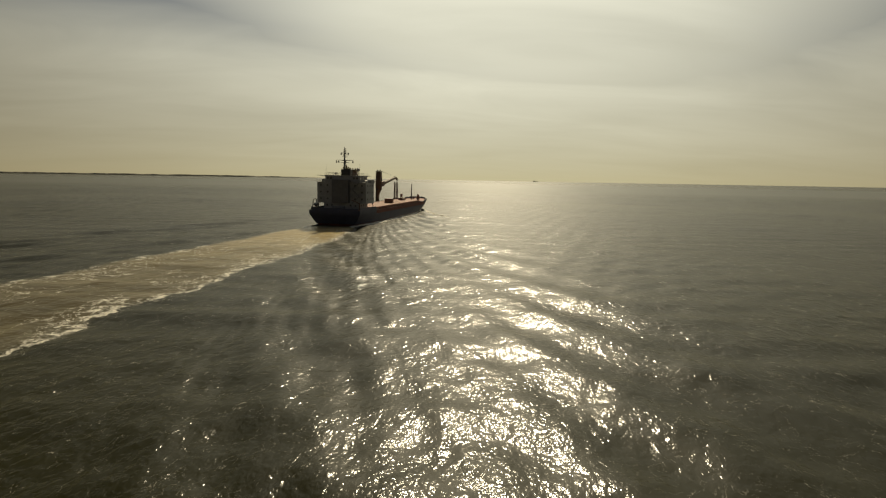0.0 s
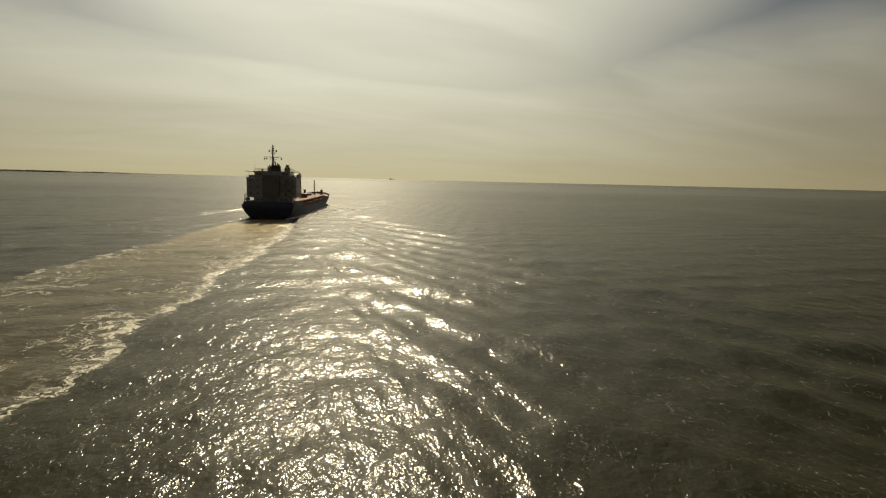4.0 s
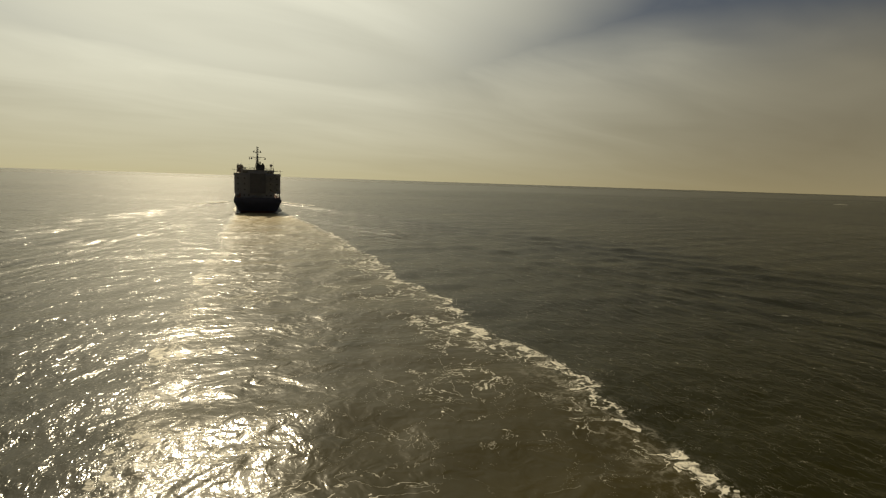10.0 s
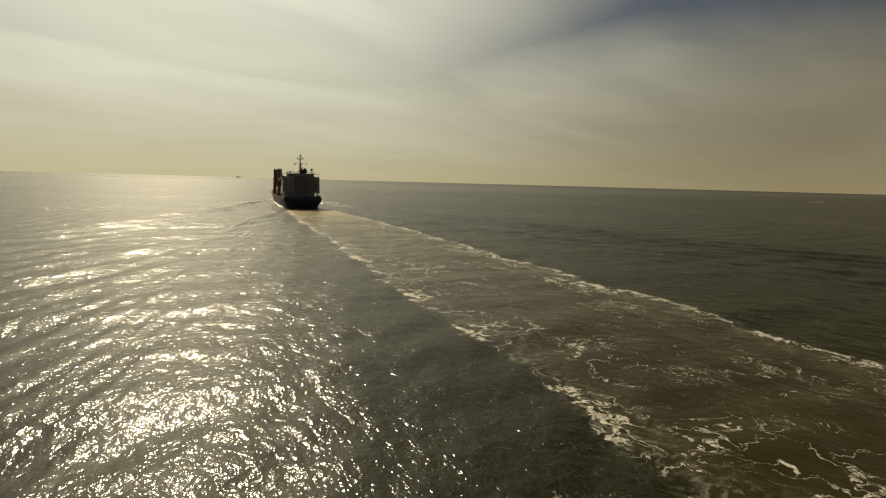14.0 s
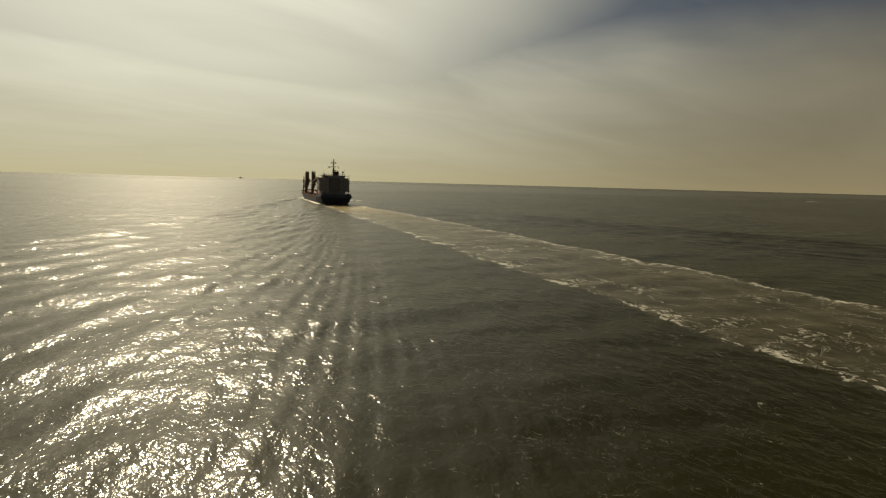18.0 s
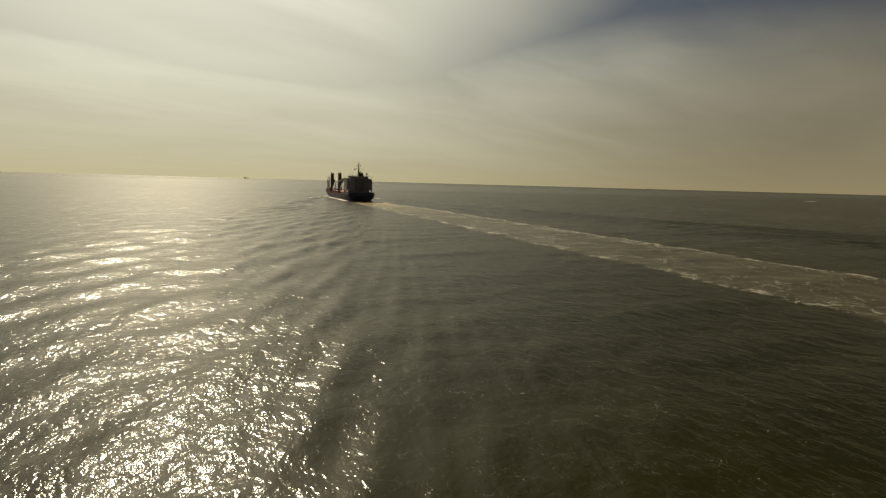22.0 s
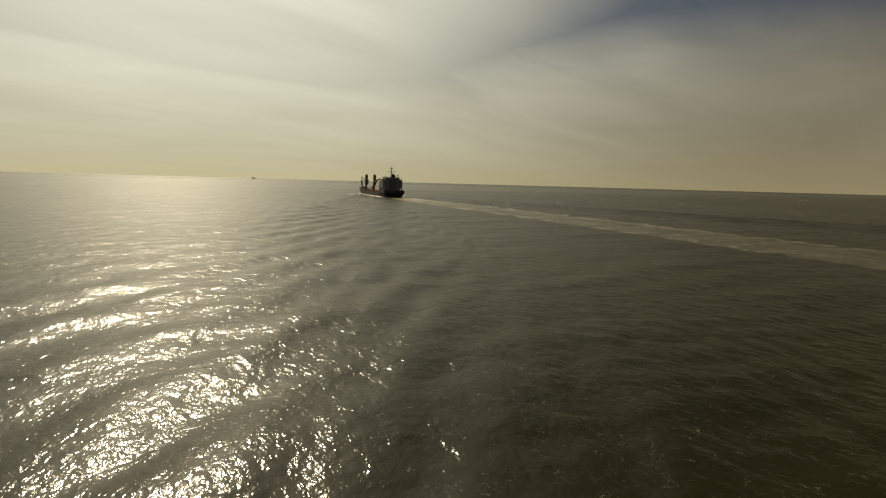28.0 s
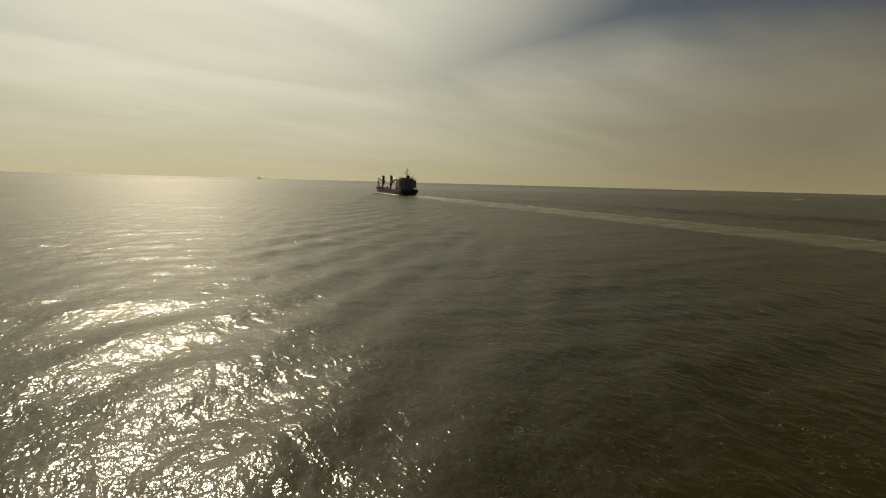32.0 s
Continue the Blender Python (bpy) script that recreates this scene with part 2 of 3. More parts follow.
        crumbs = n.noise(wv, 1.5, 5.0, 0.7)
        thick = n.step(n.noise(flat, 0.09, 3.0, 0.6), 0.35, 0.65, 0.4, 1.9)
        edge = n.m("MULTIPLY", n.step(inside, -0.5, 0.3), n.m("EXPONENT", n.m("DIVIDE", n.m("MAXIMUM", inside, 0.0), n.m("MULTIPLY", thick, -1.0))))
        port = n.step(x, 0.0, -6.0)
        broken = n.m("SUBTRACT", 1.0, n.m("MULTIPLY", port, n.step(patch, 0.44, 0.56, 0.75, 0.0)))
        edge = n.m("MULTIPLY", edge, n.m("MULTIPLY", broken, n.step(d, 30.0, 120.0, 0.25, 1.0)))
        inner = n.m("MULTIPLY", n.m("MULTIPLY", n.step(patch, 0.45, 0.60), n.step(inside, 0.0, 1.0)), n.step(inside, 2.0, 18.0, 1.0, 0.45))
        width = n.m("ADD", n.m("MULTIPLY", edge, 0.090), n.m("MULTIPLY", inner, 0.019))
        thread = n.m("ABSOLUTE", n.m("SUBTRACT", n.noise(wv, 0.24, 3.2, 0.58, 0.6), 0.5))
        lace = n.step(n.m("DIVIDE", thread, n.m("MAXIMUM", width, 0.0008)), 0.35, 1.0, 1.0, 0.0)
        lace = n.m("MULTIPLY", lace, n.step(crumbs, 0.36, 0.58, 0.15, 1.0))
        haze = n.m("MULTIPLY", n.step(n.m("DIVIDE", inside, 8.0), 0.0, 1.0, 1.0, 0.0), n.m("MULTIPLY", n.step(inside, -1.5, 0.5), n.step(n.noise(wv, 0.9, 5.0, 0.7), 0.46, 0.70, 0.0, 0.26)))
        # more foam white to starboard near the ship, partly painting in the sun's glare
        haze = n.m("MULTIPLY", haze, n.m("ADD", 1.0, n.m("MULTIPLY", n.m("SUBTRACT", 1.0, port), n.step(d, 40.0, 260.0, 1.3, 0.0))))
        foam = n.m("MAXIMUM", lace, haze)
        foam = n.m("MULTIPLY", foam, n.m("MULTIPLY", behind, fade), clamp=True)
        # churned silt inside, strongest behind the stern
        silt = n.m("MULTIPLY", n.m("MULTIPLY", n.step(inside, -0.5, 3.0), behind), n.m("ADD", 0.04, n.m("MULTIPLY", 0.96, n.m("EXPONENT", n.m("DIVIDE", dp, -58.0)))))
        silt = n.m("MULTIPLY", silt, n.step(n.noise(flat, 0.09, 4.0, 0.6, 1.0), 0.2, 0.7, 0.55, 1.0))
        base = n.mix(silt, base, (0.43, 0.325, 0.145))
        froth = n.mix(foam, (0.0, 0.0, 0.0), (0.74, 0.70, 0.59))
        base = n.mix(foam, base, (0.0, 0.0, 0.0))
        rough = n.m("ADD", 0.16, n.m("MULTIPLY", foam, 0.6))
        slick = n.m("MULTIPLY", n.m("MULTIPLY", n.step(inside, -1.0, 4.0), behind), n.step(n.noise(flat, 0.05, 3.0), 0.3, 0.65, 0.40, 0.82))
        smooth = n.m("MULTIPLY", slick, 0.20)
        h = n.m("MULTIPLY", h, n.m("SUBTRACT", 1.0, slick))
        long_h = n.m("MULTIPLY", long_h, n.m("SUBTRACT", 1.0, slick))
        boil = n.m("MULTIPLY", n.m("MULTIPLY", n.step(inside, -1.0, 3.0), behind), n.step(d, 120.0, 330.0, 1.0, 0.25))
        eddies = n.m("ADD", n.m("MULTIPLY", n.noise(flat, 0.17, 2.0, 0.5, 0.8), 0.70), n.m("MULTIPLY", n.noise(flat, 0.60, 2.0, 0.5, 0.8), 0.26))
        h = n.m("ADD", n.m("ADD", h, crests), n.m("MULTIPLY", eddies, boil))
        long_h = n.m("ADD", long_h, crests)
        long_h = n.m("ADD", long_h, n.m("MULTIPLY", eddies, boil))
        h = n.m("ADD", h, n.m("MULTIPLY", foam, n.m("MULTIPLY", crumbs, 0.18)))
    bump = n.node("ShaderNodeBump", Strength=1.0, Distance=BUMP, Height=h)
    n.put(b.inputs["Normal"], bump.outputs[0])
    n.put(b.inputs["Base Color"], froth)
    n.put(b.inputs["Roughness"], rough)
    b.inputs["IOR"].default_value = 1.333
    b.inputs["Specular IOR Level"].default_value = 0.48
    # the ripples too small to see widen the gleam; far off the wind has roughened the water
    reach = n.m("ADD", wy, n.m("MULTIPLY", n.noise(flat, 0.0012, 3.0), 900.0))
    far = n.m("SUBTRACT", n.m("MULTIPLY", n.step(reach, 1900.0, 2700.0), 0.16), n.m("MULTIPLY", n.step(reach, 900.0, 1300.0), 0.10))
    slow = n.node("ShaderNodeBump", Strength=1.0, Distance=BUMP, Height=long_h)
    soft = mat.node_tree.nodes.new("ShaderNodeBsdfPrincipled")
    n.put(soft.inputs["Normal"], slow.outputs[0])
    n.put(soft.inputs["Base Color"], froth)
    n.put(soft.inputs["Roughness"], n.m("ADD", n.m("SUBTRACT", 0.47, smooth), far))
    soft.inputs["IOR"].default_value = 1.333
    soft.inputs["Specular IOR Level"].default_value = 0.10
    both = n.node("ShaderNodeMixShader", i0=0.57, i1=b.outputs[0], i2=soft.outputs[0])
    out = next(o for o in mat.node_tree.nodes if o.type == "OUTPUT_MATERIAL")
    # light scattered up from the silt does not follow the ripples
    murk = n.node("ShaderNodeBsdfDiffuse", Color=base)
    total = n.node("ShaderNodeAddShader", i0=both.outputs[0], i1=murk.outputs[0])
    mat.node_tree.links.new(total.outputs[0], out.inputs[0])
    return mat


M_SEA = water("silty_water", False)
M_WAKE = water("wake_water", True)


def foam_material():
    mat, n, b = material("sea_foam")
    p = n.node("ShaderNodeNewGeometry").outputs["Position"]
    c = n.noise(p, 1.6, 5.0, 0.7)
    n.put(b.inputs["Base Color"], n.mix(n.step(c, 0.35, 0.65), (0.42, 0.38, 0.28), (0.78, 0.75, 0.66)))
    b.inputs["Roughness"].default_value = 0.7
    bump = n.node("ShaderNodeBump", Strength=0.8, Distance=0.2, Height=c)
    n.put(b.inputs["Normal"], bump.outputs[0])
    return mat


M_FOAM = foam_material()


# ---- mesh helpers ----
def mesh_object(name, bm, mat, parent=None, label=""):
    me = bpy.data.meshes.new(name)
    bmesh.ops.recalc_face_normals(bm, faces=bm.faces)
    bm.to_mesh(me)
    bm.free()
    me.materials.append(mat)
    ob = new(name, me)
    ob.parent = parent
    if label:
        tagged(ob, label)
    return ob


def part(name, bm, mat, parent, label=""):
    return mesh_object(name, bm, mat, parent, label)


def box(x0, x1, y0, y1, z0, z1, bevel=0.0, bm=None):
    bm = bm or bmesh.new()
    made = bmesh.ops.create_cube(bm, size=1)["verts"]
    for v in made:
        v.co = Vector((x0 + (v.co.x + 0.5) * (x1 - x0), y0 + (v.co.y + 0.5) * (y1 - y0), z0 + (v.co.z + 0.5) * (z1 - z0)))
    if bevel:
        edges = {e for v in made for e in v.link_edges}
        bmesh.ops.bevel(bm, geom=list(edges), offset=bevel, segments=2, affect="EDGES")
    return bm


def rod(p, q, r0, r1=None, sides=8, bm=None):
    """A round or tapered bar from p to q."""
    bm = bm or bmesh.new()
    p, q = Vector(p), Vector(q)
    r1 = r0 if r1 is None else r1
    turn = (q - p).to_track_quat("Z", "Y").to_matrix().to_4x4()
    bmesh.ops.create_cone(bm, cap_ends=True, segments=sides, radius1=r0, radius2=max(r1, 0.001), depth=(q - p).length,
                          matrix=Matrix.Translation((p + q) / 2) @ turn)
    return bm


def ball(c, r, bm=None, sub=2, squash=1.0):
    bm = bm or bmesh.new()
    bmesh.ops.create_icosphere(bm, subdivisions=sub, radius=r, matrix=Matrix.Translation(c) @ Matrix.Diagonal((1, 1, squash, 1)))
    return bm


def beam(p, q, w, h, bm=None, w1=None, h1=None):
    """A boxed girder from p to q, w wide and h deep, tapering to w1 and h1."""
    bm = bm or bmesh.new()
    p, q = Vector(p), Vector(q)
    side = (q - p).cross(Vector((0, 0, 1))).normalized()
    up = side.cross(q - p).normalized()
    w1, h1 = w1 or w, h1 or h
    ends = [[bm.verts.new(c + side * sx * ww / 2 + up * sy * hh / 2) for sx, sy in ((-1, -1), (1, -1), (1, 1), (-1, 1))]
            for c, ww, hh in ((p, w, h), (q, w1, h1))]
    bm.faces.new(ends[0]), bm.faces.new(ends[1])
    for k in range(4):
        bm.faces.new((ends[0][k], ends[0][(k + 1) % 4], ends[1][(k + 1) % 4], ends[1][k]))
    return bm


def railing(points, height=1.05, gap=2.0, bars=3):
    bm = bmesh.new()
    for a, b in zip(points, points[1:]):
        a, b = Vector(a), Vector(b)
        count = max(1, round((b - a).length / gap))
        for k in range(count + 1):
            c = a.lerp(b, k / count)
            rod(c, c + Vector((0, 0, height)), 0.035, sides=5, bm=bm)
        for k in range(bars):
            lift = Vector((0, 0, height * (k + 1) / bars))
            rod(a + lift, b + lift, 0.028, sides=5, bm=bm)
    return bm


# ---- the sea ----
rng = np.random.default_rng(4)
WAVES = [(rng.uniform(3.5, 16), rng.normal(-18, 32), rng.uniform(0, 6.28)) for _ in range(16)]


def chop(x, y):
    """Short wind sea, metres."""
    z = np.zeros_like(x)
    for length, way, phase in WAVES:
        k, a = 2 * np.pi / length, np.radians(way)
        z += 0.0055 * length ** 0.75 * np.sin(k * (x * np.sin(a) + y * np.cos(a)) + phase)
    return z


def sheet(name, xs, ys, height, mat):
    """A grid of water through the given lines."""
    gx, gy = np.meshgrid(xs, ys)
    gz = height(gx, gy)
    co = np.stack([gx, gy, gz], -1).reshape(-1, 3).astype(np.float32)
    nx, ny = len(xs), len(ys)
    i = np.arange(nx * ny).reshape(ny, nx)
    quads = np.stack([i[:-1, :-1], i[:-1, 1:], i[1:, 1:], i[1:, :-1]], -1).reshape(-1, 4)
    me = bpy.data.meshes.new(name)
    me.vertices.add(len(co))
    me.vertices.foreach_set("co", co.ravel())
    me.loops.add(quads.size)
    me.loops.foreach_set("vertex_index", quads.ravel().astype(np.int32))
    me.polygons.add(len(quads))
    me.polygons.foreach_set("loop_start", np.arange(0, quads.size, 4, dtype=np.int32))
    me.polygons.foreach_set("use_smooth", np.ones(len(quads), dtype=bool))
    me.update(calc_edges=True)
    me.materials.append(mat)
    return new(name, me)


def graded(lo, hi, step, far, growth=1.12):
    """Lines step apart from lo to hi, then ever wider out to far."""
    mid = list(np.arange(lo, hi + step, step))
    out, s = [], step
    while (out[-1] if out else 0) < far:
        s *= growth
        out.append((out[-1] if out else 0) + s)
    return np.array([mid[0] - v for v in reversed(out)] + mid + [mid[-1] + v for v in out])


def sea_height(x, y):
    r = np.hypot(x, np.maximum(np.abs(y) - 200, 0))
    return -0.85 + chop(x, y) * np.clip(1.4 - r / 900, 0, 1)


sea = tagged(sheet("water", graded(-420, 420, 2.2, 7000), graded(-420, 520, 2.2, 7000), sea_height, M_SEA),
             "olive brown silty sea with short wind ripples", "sea", kind="structure")

def kelvin(x, y, y0, inset, size):
    """Ship waves behind a point at y0 that moves along +y: the diverging and the transverse system inside the wedge."""
    back = np.maximum(y0 - y, 0.5)
    side = np.maximum(np.abs(x) - inset, 0.02)
    tan = np.clip(side / back, 1e-4, 0.3535)
    root = np.sqrt(np.maximum(1 - 8 * tan ** 2, 0))
    r = np.hypot(back, side)
    z = np.zeros_like(x)
    for sign, weight, damp in ((1, 1.0, 0.25), (-1, 0.16, 0.35)):
        t = (1 + sign * root) / (4 * tan)
        th = np.arctan(t)
        k = K0 / np.cos(th) ** 2
        phase = k * (back * np.cos(th) - side * np.sin(th))
        z += weight * np.exp(-k * damp) / (1 + 0.28 * k) * np.cos(phase) * np.exp(-0.0013 * k * r) * np.clip((1.2 - k) / 0.7, 0, 1)
    wedge = np.clip((0.365 * back + 3 - side) / (4 + 0.03 * back), 0, 1)
    return size * z * wedge * np.clip((y0 - y) / 20, 0, 1) * (60 / (60 + r)) ** 0.36


def swell(x, y):
    """Slow uneven pattern between -1 and 1."""
    return (np.sin(x * 0.061 + 1.3 * np.sin(y * 0.027)) * np.sin(y * 0.043 + 1.7 * np.sin(x * 0.031 + 2)) + 0.6 * np.sin(x * 0.13 - y * 0.09 + 1.1 * np.sin(y * 0.07))) / 1.6


def wake_height(x, y):
    z = chop(x + 31, y - 17) * 0.8
    z += (kelvin(x, y, 132, 3.0, 0.90) + kelvin(x, y, 6, 5.0, 0.55)) * (0.85 + 0.45 * swell(x, y))
    half = np.minimum(np.minimum(x + 330, 330 - x), np.minimum(y + 640, 260 - y))
    return np.clip(z, -0.5, 0.9) * np.clip(half / 90, 0, 1) - 0.40 * (1 - np.clip(half / 140, 0, 1)) ** 2


wake = tagged(sheet("wake_water", np.arange(-330, 331, 1.0), np.arange(-640, 261, 1.0), wake_height, M_WAKE),
              "churned tan wake water with foam edges and ship waves", "wake", kind="structure")


# ---- the cargo ship ----
LENGTH, HALF, BREAK = 139.0, 10.5, 108.0


def deck_z(y):
    if y < 21:
        return 6.3
    if y > BREAK:
        return 5.9 + 0.8 * ((y - BREAK) / 31) ** 2
    return 4.4


def breadth(y, z):
    """Half breadth of the hull at y and height z."""
    top = HALF
    if y > 102:
        top *= max(0.0, 1 - ((y - 102) / (LENGTH - 102)) ** 2.3) ** 0.75
    low = 6.7 + 3.7 * min(1.0, y / 30) ** 0.7
    if y > 88:
        low *= max(0.0, 1 - (min(y, 132.5) - 88) ** 1.7 / (132.5 - 88) ** 1.7)
    if z <= 0:
        return max(0.04, low * (1 + 0.12 * z / 3)) * (1 if y > 1 else 0.96)
    return max(0.05, low + (top - low) * min(1, z / 5.0) ** 0.62)


def hull_mesh(z_lo, z_hi_of, steps, grow=0.0):
    bm = bmesh.new()
    ys = [0, 0.6, 2, 4, 7, 10, 14, 18, 20.9, 21.1] + list(np.arange(25, 105.5, 5)) + [107.9, 108.1] + list(np.arange(110, 137, 2)) + [137.6, 138.4, 139]
    rings = []
    for y in ys:
        hi = z_hi_of(y)
        ring = []
        for k in range(steps + 1):
            z = z_lo + (hi - z_lo) * k / steps
            rake = 0 if y < 128 else -(1 - min(1, max(0, z) / 8)) * 0.55 * (y - 128)
            sterncut = 0 if y > 4 else (1 - y / 4) * max(0, 1 - max(z, 0) / 4.5) * 1.6
            ring.append((breadth(y, z) + grow, y + rake + sterncut, z))
        rings.append(ring)
    for side in (-1, 1):
        vs = [[bm.verts.new((side * x, y, z)) for x, y, z in ring] for ring in rings]
        for a, b in zip(vs, vs[1:]):
            for k in range(steps):
                bm.faces.new((a[k], b[k], b[k + 1], a[k + 1]))
    bmesh.ops.remove_doubles(bm, verts=bm.verts, dist=0.002)
    # transom
    for k in range(steps):
        p, q = rings[0][k], rings[0][k + 1]
        bm.faces.new([bm.verts.new(c) for c in ((-p[0], p[1], p[2]), (p[0], p[1], p[2]), (q[0], q[1], q[2]), (-q[0], q[1], q[2]))])
    bmesh.ops.remove_doubles(bm, verts=bm.verts, dist=0.002)
    for f in bm.faces:
        f.smooth = True
    return bm


def deck_mesh(y0, y1, z, inset=0.12):
    bm = bmesh.new()
    ys = np.linspace(y0, y1, 24)
    rows = [[bm.verts.new((s * (breadth(y, deck_z(y)) - inset), y, z(y))) for s in (-1, 1)] for y in ys]
    for a, b in zip(rows, rows[1:]):
        bm.faces.new((a[0], a[1], b[1], b[0]))
    made = bmesh.ops.extrude_face_region(bm, geom=list(bm.faces))["geom"]
    for v in made:
        if isinstance(v, bmesh.types.BMVert):
            v.co.z -= 0.15
    return bm


def window_part(parent, c, normal, w=0.8, h=0.75):
    """A framed pane on a wall that faces along x or y."""
    x, y, z = c
    if normal in ("-y", "+y"):
        s = -1 if normal == "-y" else 1
        f = part("window", box(x - w / 2 - 0.08, x + w / 2 + 0.08, min(y, y + s * 0.05), max(y, y + s * 0.05), z - h / 2 - 0.08, z + h / 2 + 0.08), M_WHITE, parent)
        part("pane", box(x - w / 2, x + w / 2, min(y + s * 0.02, y + s * 0.07), max(y + s * 0.02, y + s * 0.07), z - h / 2, z + h / 2), M_GLASS, f)
    else:
        s = -1 if normal == "-x" else 1
        f = part("window", box(min(x, x + s * 0.05), max(x, x + s * 0.05), y - w / 2 - 0.08, y + w / 2 + 0.08, z - h / 2 - 0.08, z + h / 2 + 0.08), M_WHITE, parent)
        part("pane", box(min(x + s * 0.02, x + s * 0.07), max(x + s * 0.02, x + s * 0.07), y - w / 2, y + w / 2, z - h / 2, z + h / 2), M_GLASS, f)


def cargo_ship():
    ship = tagged(new("cargo_ship"), "dark blue cargo ship, aft deckhouse, two brown cranes, under way", "ship")
    part("hull", hull_mesh(0.9, deck_z, 8), M_HULL, ship, "dark navy painted steel hull, rust streaked")
    part("boot_topping", hull_mesh(-3.0, lambda y: 0.9, 4), M_BOOT, ship, "red-brown band at the waterline")
    part("poop_deck", deck_mesh(0.4, 21.2, lambda y: 6.28), M_DECK, ship)
    part("main_deck", deck_mesh(20.8, 108.2, lambda y: 4.38), M_DECK, ship)
    part("forecastle_deck", deck_mesh(108, 138.3, lambda y: deck_z(y) - 0.02), M_DECK, ship)
    part("forecastle_bulkhead", box(-10.1, 10.1, 107.9, 108.1, 4.2, 5.88), M_HULL, ship)
    # bulwarks
    for s in (-1, 1):
        bm = bmesh.new()
        ys = np.linspace(108, 138.9, 18)
        rows = []
        for y in ys:
            b = breadth(y, deck_z(y))
            z = deck_z(y)
            rows.append([bm.verts.new((s * b, y, z - 0.05)), bm.verts.new((s * (b + 0.05), y, z + 0.95)), bm.verts.new((s * max(b - 0.15, 0.02), y, z + 0.95)), bm.verts.new((s * max(b - 0.2, 0.02), y, z - 0.05))])
        for a, b in zip(rows, rows[1:]):
            for k in range(3):
                bm.faces.new((a[k], a[k + 1], b[k + 1], b[k]))
        part("bow_bulwark", bm, M_HULL, ship)
        part("side_bulwark", box(s * 10.5 - 0.06, s * 10.5 + 0.06, 21, 107.9, 4.2, 5.75), M_DECK, ship, "red-brown bulwark along the cargo deck")
        # open mooring deck aft
        part("stern_bulwark", box(s * 10.2 - 0.07, s * 10.2 + 0.07, 1.5, 21, 6.2, 7.2), M_HULL, ship)
    part("stern_bulwark", box(-9.7, 9.7, 0.05, 0.2, 6.2, 7.1), M_HULL, ship)
    part("stern_rail", railing([(-9.6, 0.3, 7.1), (9.6, 0.3, 7.1)], 0.45, 2.2, 1), M_GREY, ship)
    for x in (-8.4, -5.0, 5.0, 8.4):
        bm = rod((x - 0.35, 2.2, 6.25), (x - 0.35, 2.2, 7.0), 0.2, sides=10)
        rod((x + 0.35, 2.2, 6.25), (x + 0.35, 2.2, 7.0), 0.2, sides=10, bm=bm)
        part("bollard", bm, M_DARK, ship)
    bm = rod((-2.2, 4.2, 7.2), (2.2, 4.2, 7.2), 0.55, sides=14)
    box(-2.5, -2.2, 3.6, 4.8, 6.25, 7.9, bm=bm), box(2.2, 2.5, 3.6, 4.8, 6.25, 7.9, bm=bm)
    part("mooring_winch", bm, M_GREY, ship)
    # ---- deckhouse
    y0, y1 = 7.4, 17.4
    tiers = [(7.6, 6.3, 8.9), (10.35, 8.9, 11.6), (10.35, 11.6, 14.3), (10.35, 14.3, 17.1)]
    for half, z0, z1 in tiers:
        tier = part("deckhouse_tier", box(-half, half, y0, y1, z0 + 0.02, z1, 0.05), M_WHITE, ship, "cream painted steel deckhouse storey")
        for k, x in enumerate(np.linspace(-half + 1.6, half - 1.6, 7)):
            if abs(x) > 3.9:
                window_part(tier, (x, y0, z0 + 1.6), "-y", 0.7, 0.7)
        for s in (-1, 1):
            for y in (9.6, 12.4, 15.2):
                window_part(tier, (s * half, y, z0 + 1.6), "+x" if s > 0 else "-x", 0.7, 0.7)
    for z in (8.9, 11.6, 14.3, 17.1):
        part("deck_edge", box(-10.5, 10.5, y0 - 0.35, y1 + 0.25, z - 0.12, z + 0.04), M_WHITE, ship)
    for s in (-1, 1):
        for y in (7.8, 17.0):
            part("pillar", rod((s * 10.0, y, 6.25), (s * 10.0, y, 8.85), 0.16, sides=8), M_WHITE, ship)
    # wheelhouse and wings
    house = part("wheelhouse", box(-7.4, 7.4, 8.6, 17.6, 17.14, 19.75, 0.06), M_WHITE, ship, "cream wheelhouse with a band of dark windows")
    for x in np.linspace(-6.4, 6.4, 9):
        window_part(house, (x, 17.6, 18.8), "+y", 1.15, 0.95)
    for x in (-6.2, -4.9, 4.9, 6.2):
        window_part(house, (x, 8.6, 18.8), "-y", 1.0, 0.9)
    for s in (-1, 1):
        for y in (10.2, 12.0, 13.8, 15.6):
            window_part(house, (s * 7.4, y, 18.8), "+x" if s > 0 else "-x", 1.2, 0.9)
    part("roof", box(-7.7, 7.7, 8.3, 17.9, 19.75, 19.92, 0.03), M_WHITE, ship)
    for s in (-1, 1):
        bm = box(*sorted((s * 7.4, s * 10.75)), 12.6, 12.75, 17.14, 18.25)
        box(*sorted((s * 7.4, s * 10.75)), 17.2, 17.35, 17.14, 18.25, bm=bm)
        box(*sorted((s * 10.6, s * 10.75)), 12.6, 17.35, 17.14, 18.25, bm=bm)
        part("bridge_wing", bm, M_WHITE, ship)
        part("wing_rail", railing([(s * 7.6, 7.3, 17.15), (s * 10.3, 7.3, 17.15), (s * 10.3, 12.5, 17.15)], 1.05, 1.6), M_GREY, ship)
        part("wing_awning_rail", railing([(s * 7.5, 12.8, 18.25), (s * 10.7, 12.8, 18.25), (s * 10.7, 17.3, 18.25)], 1.4, 3.2, 1), M_GREY, ship)
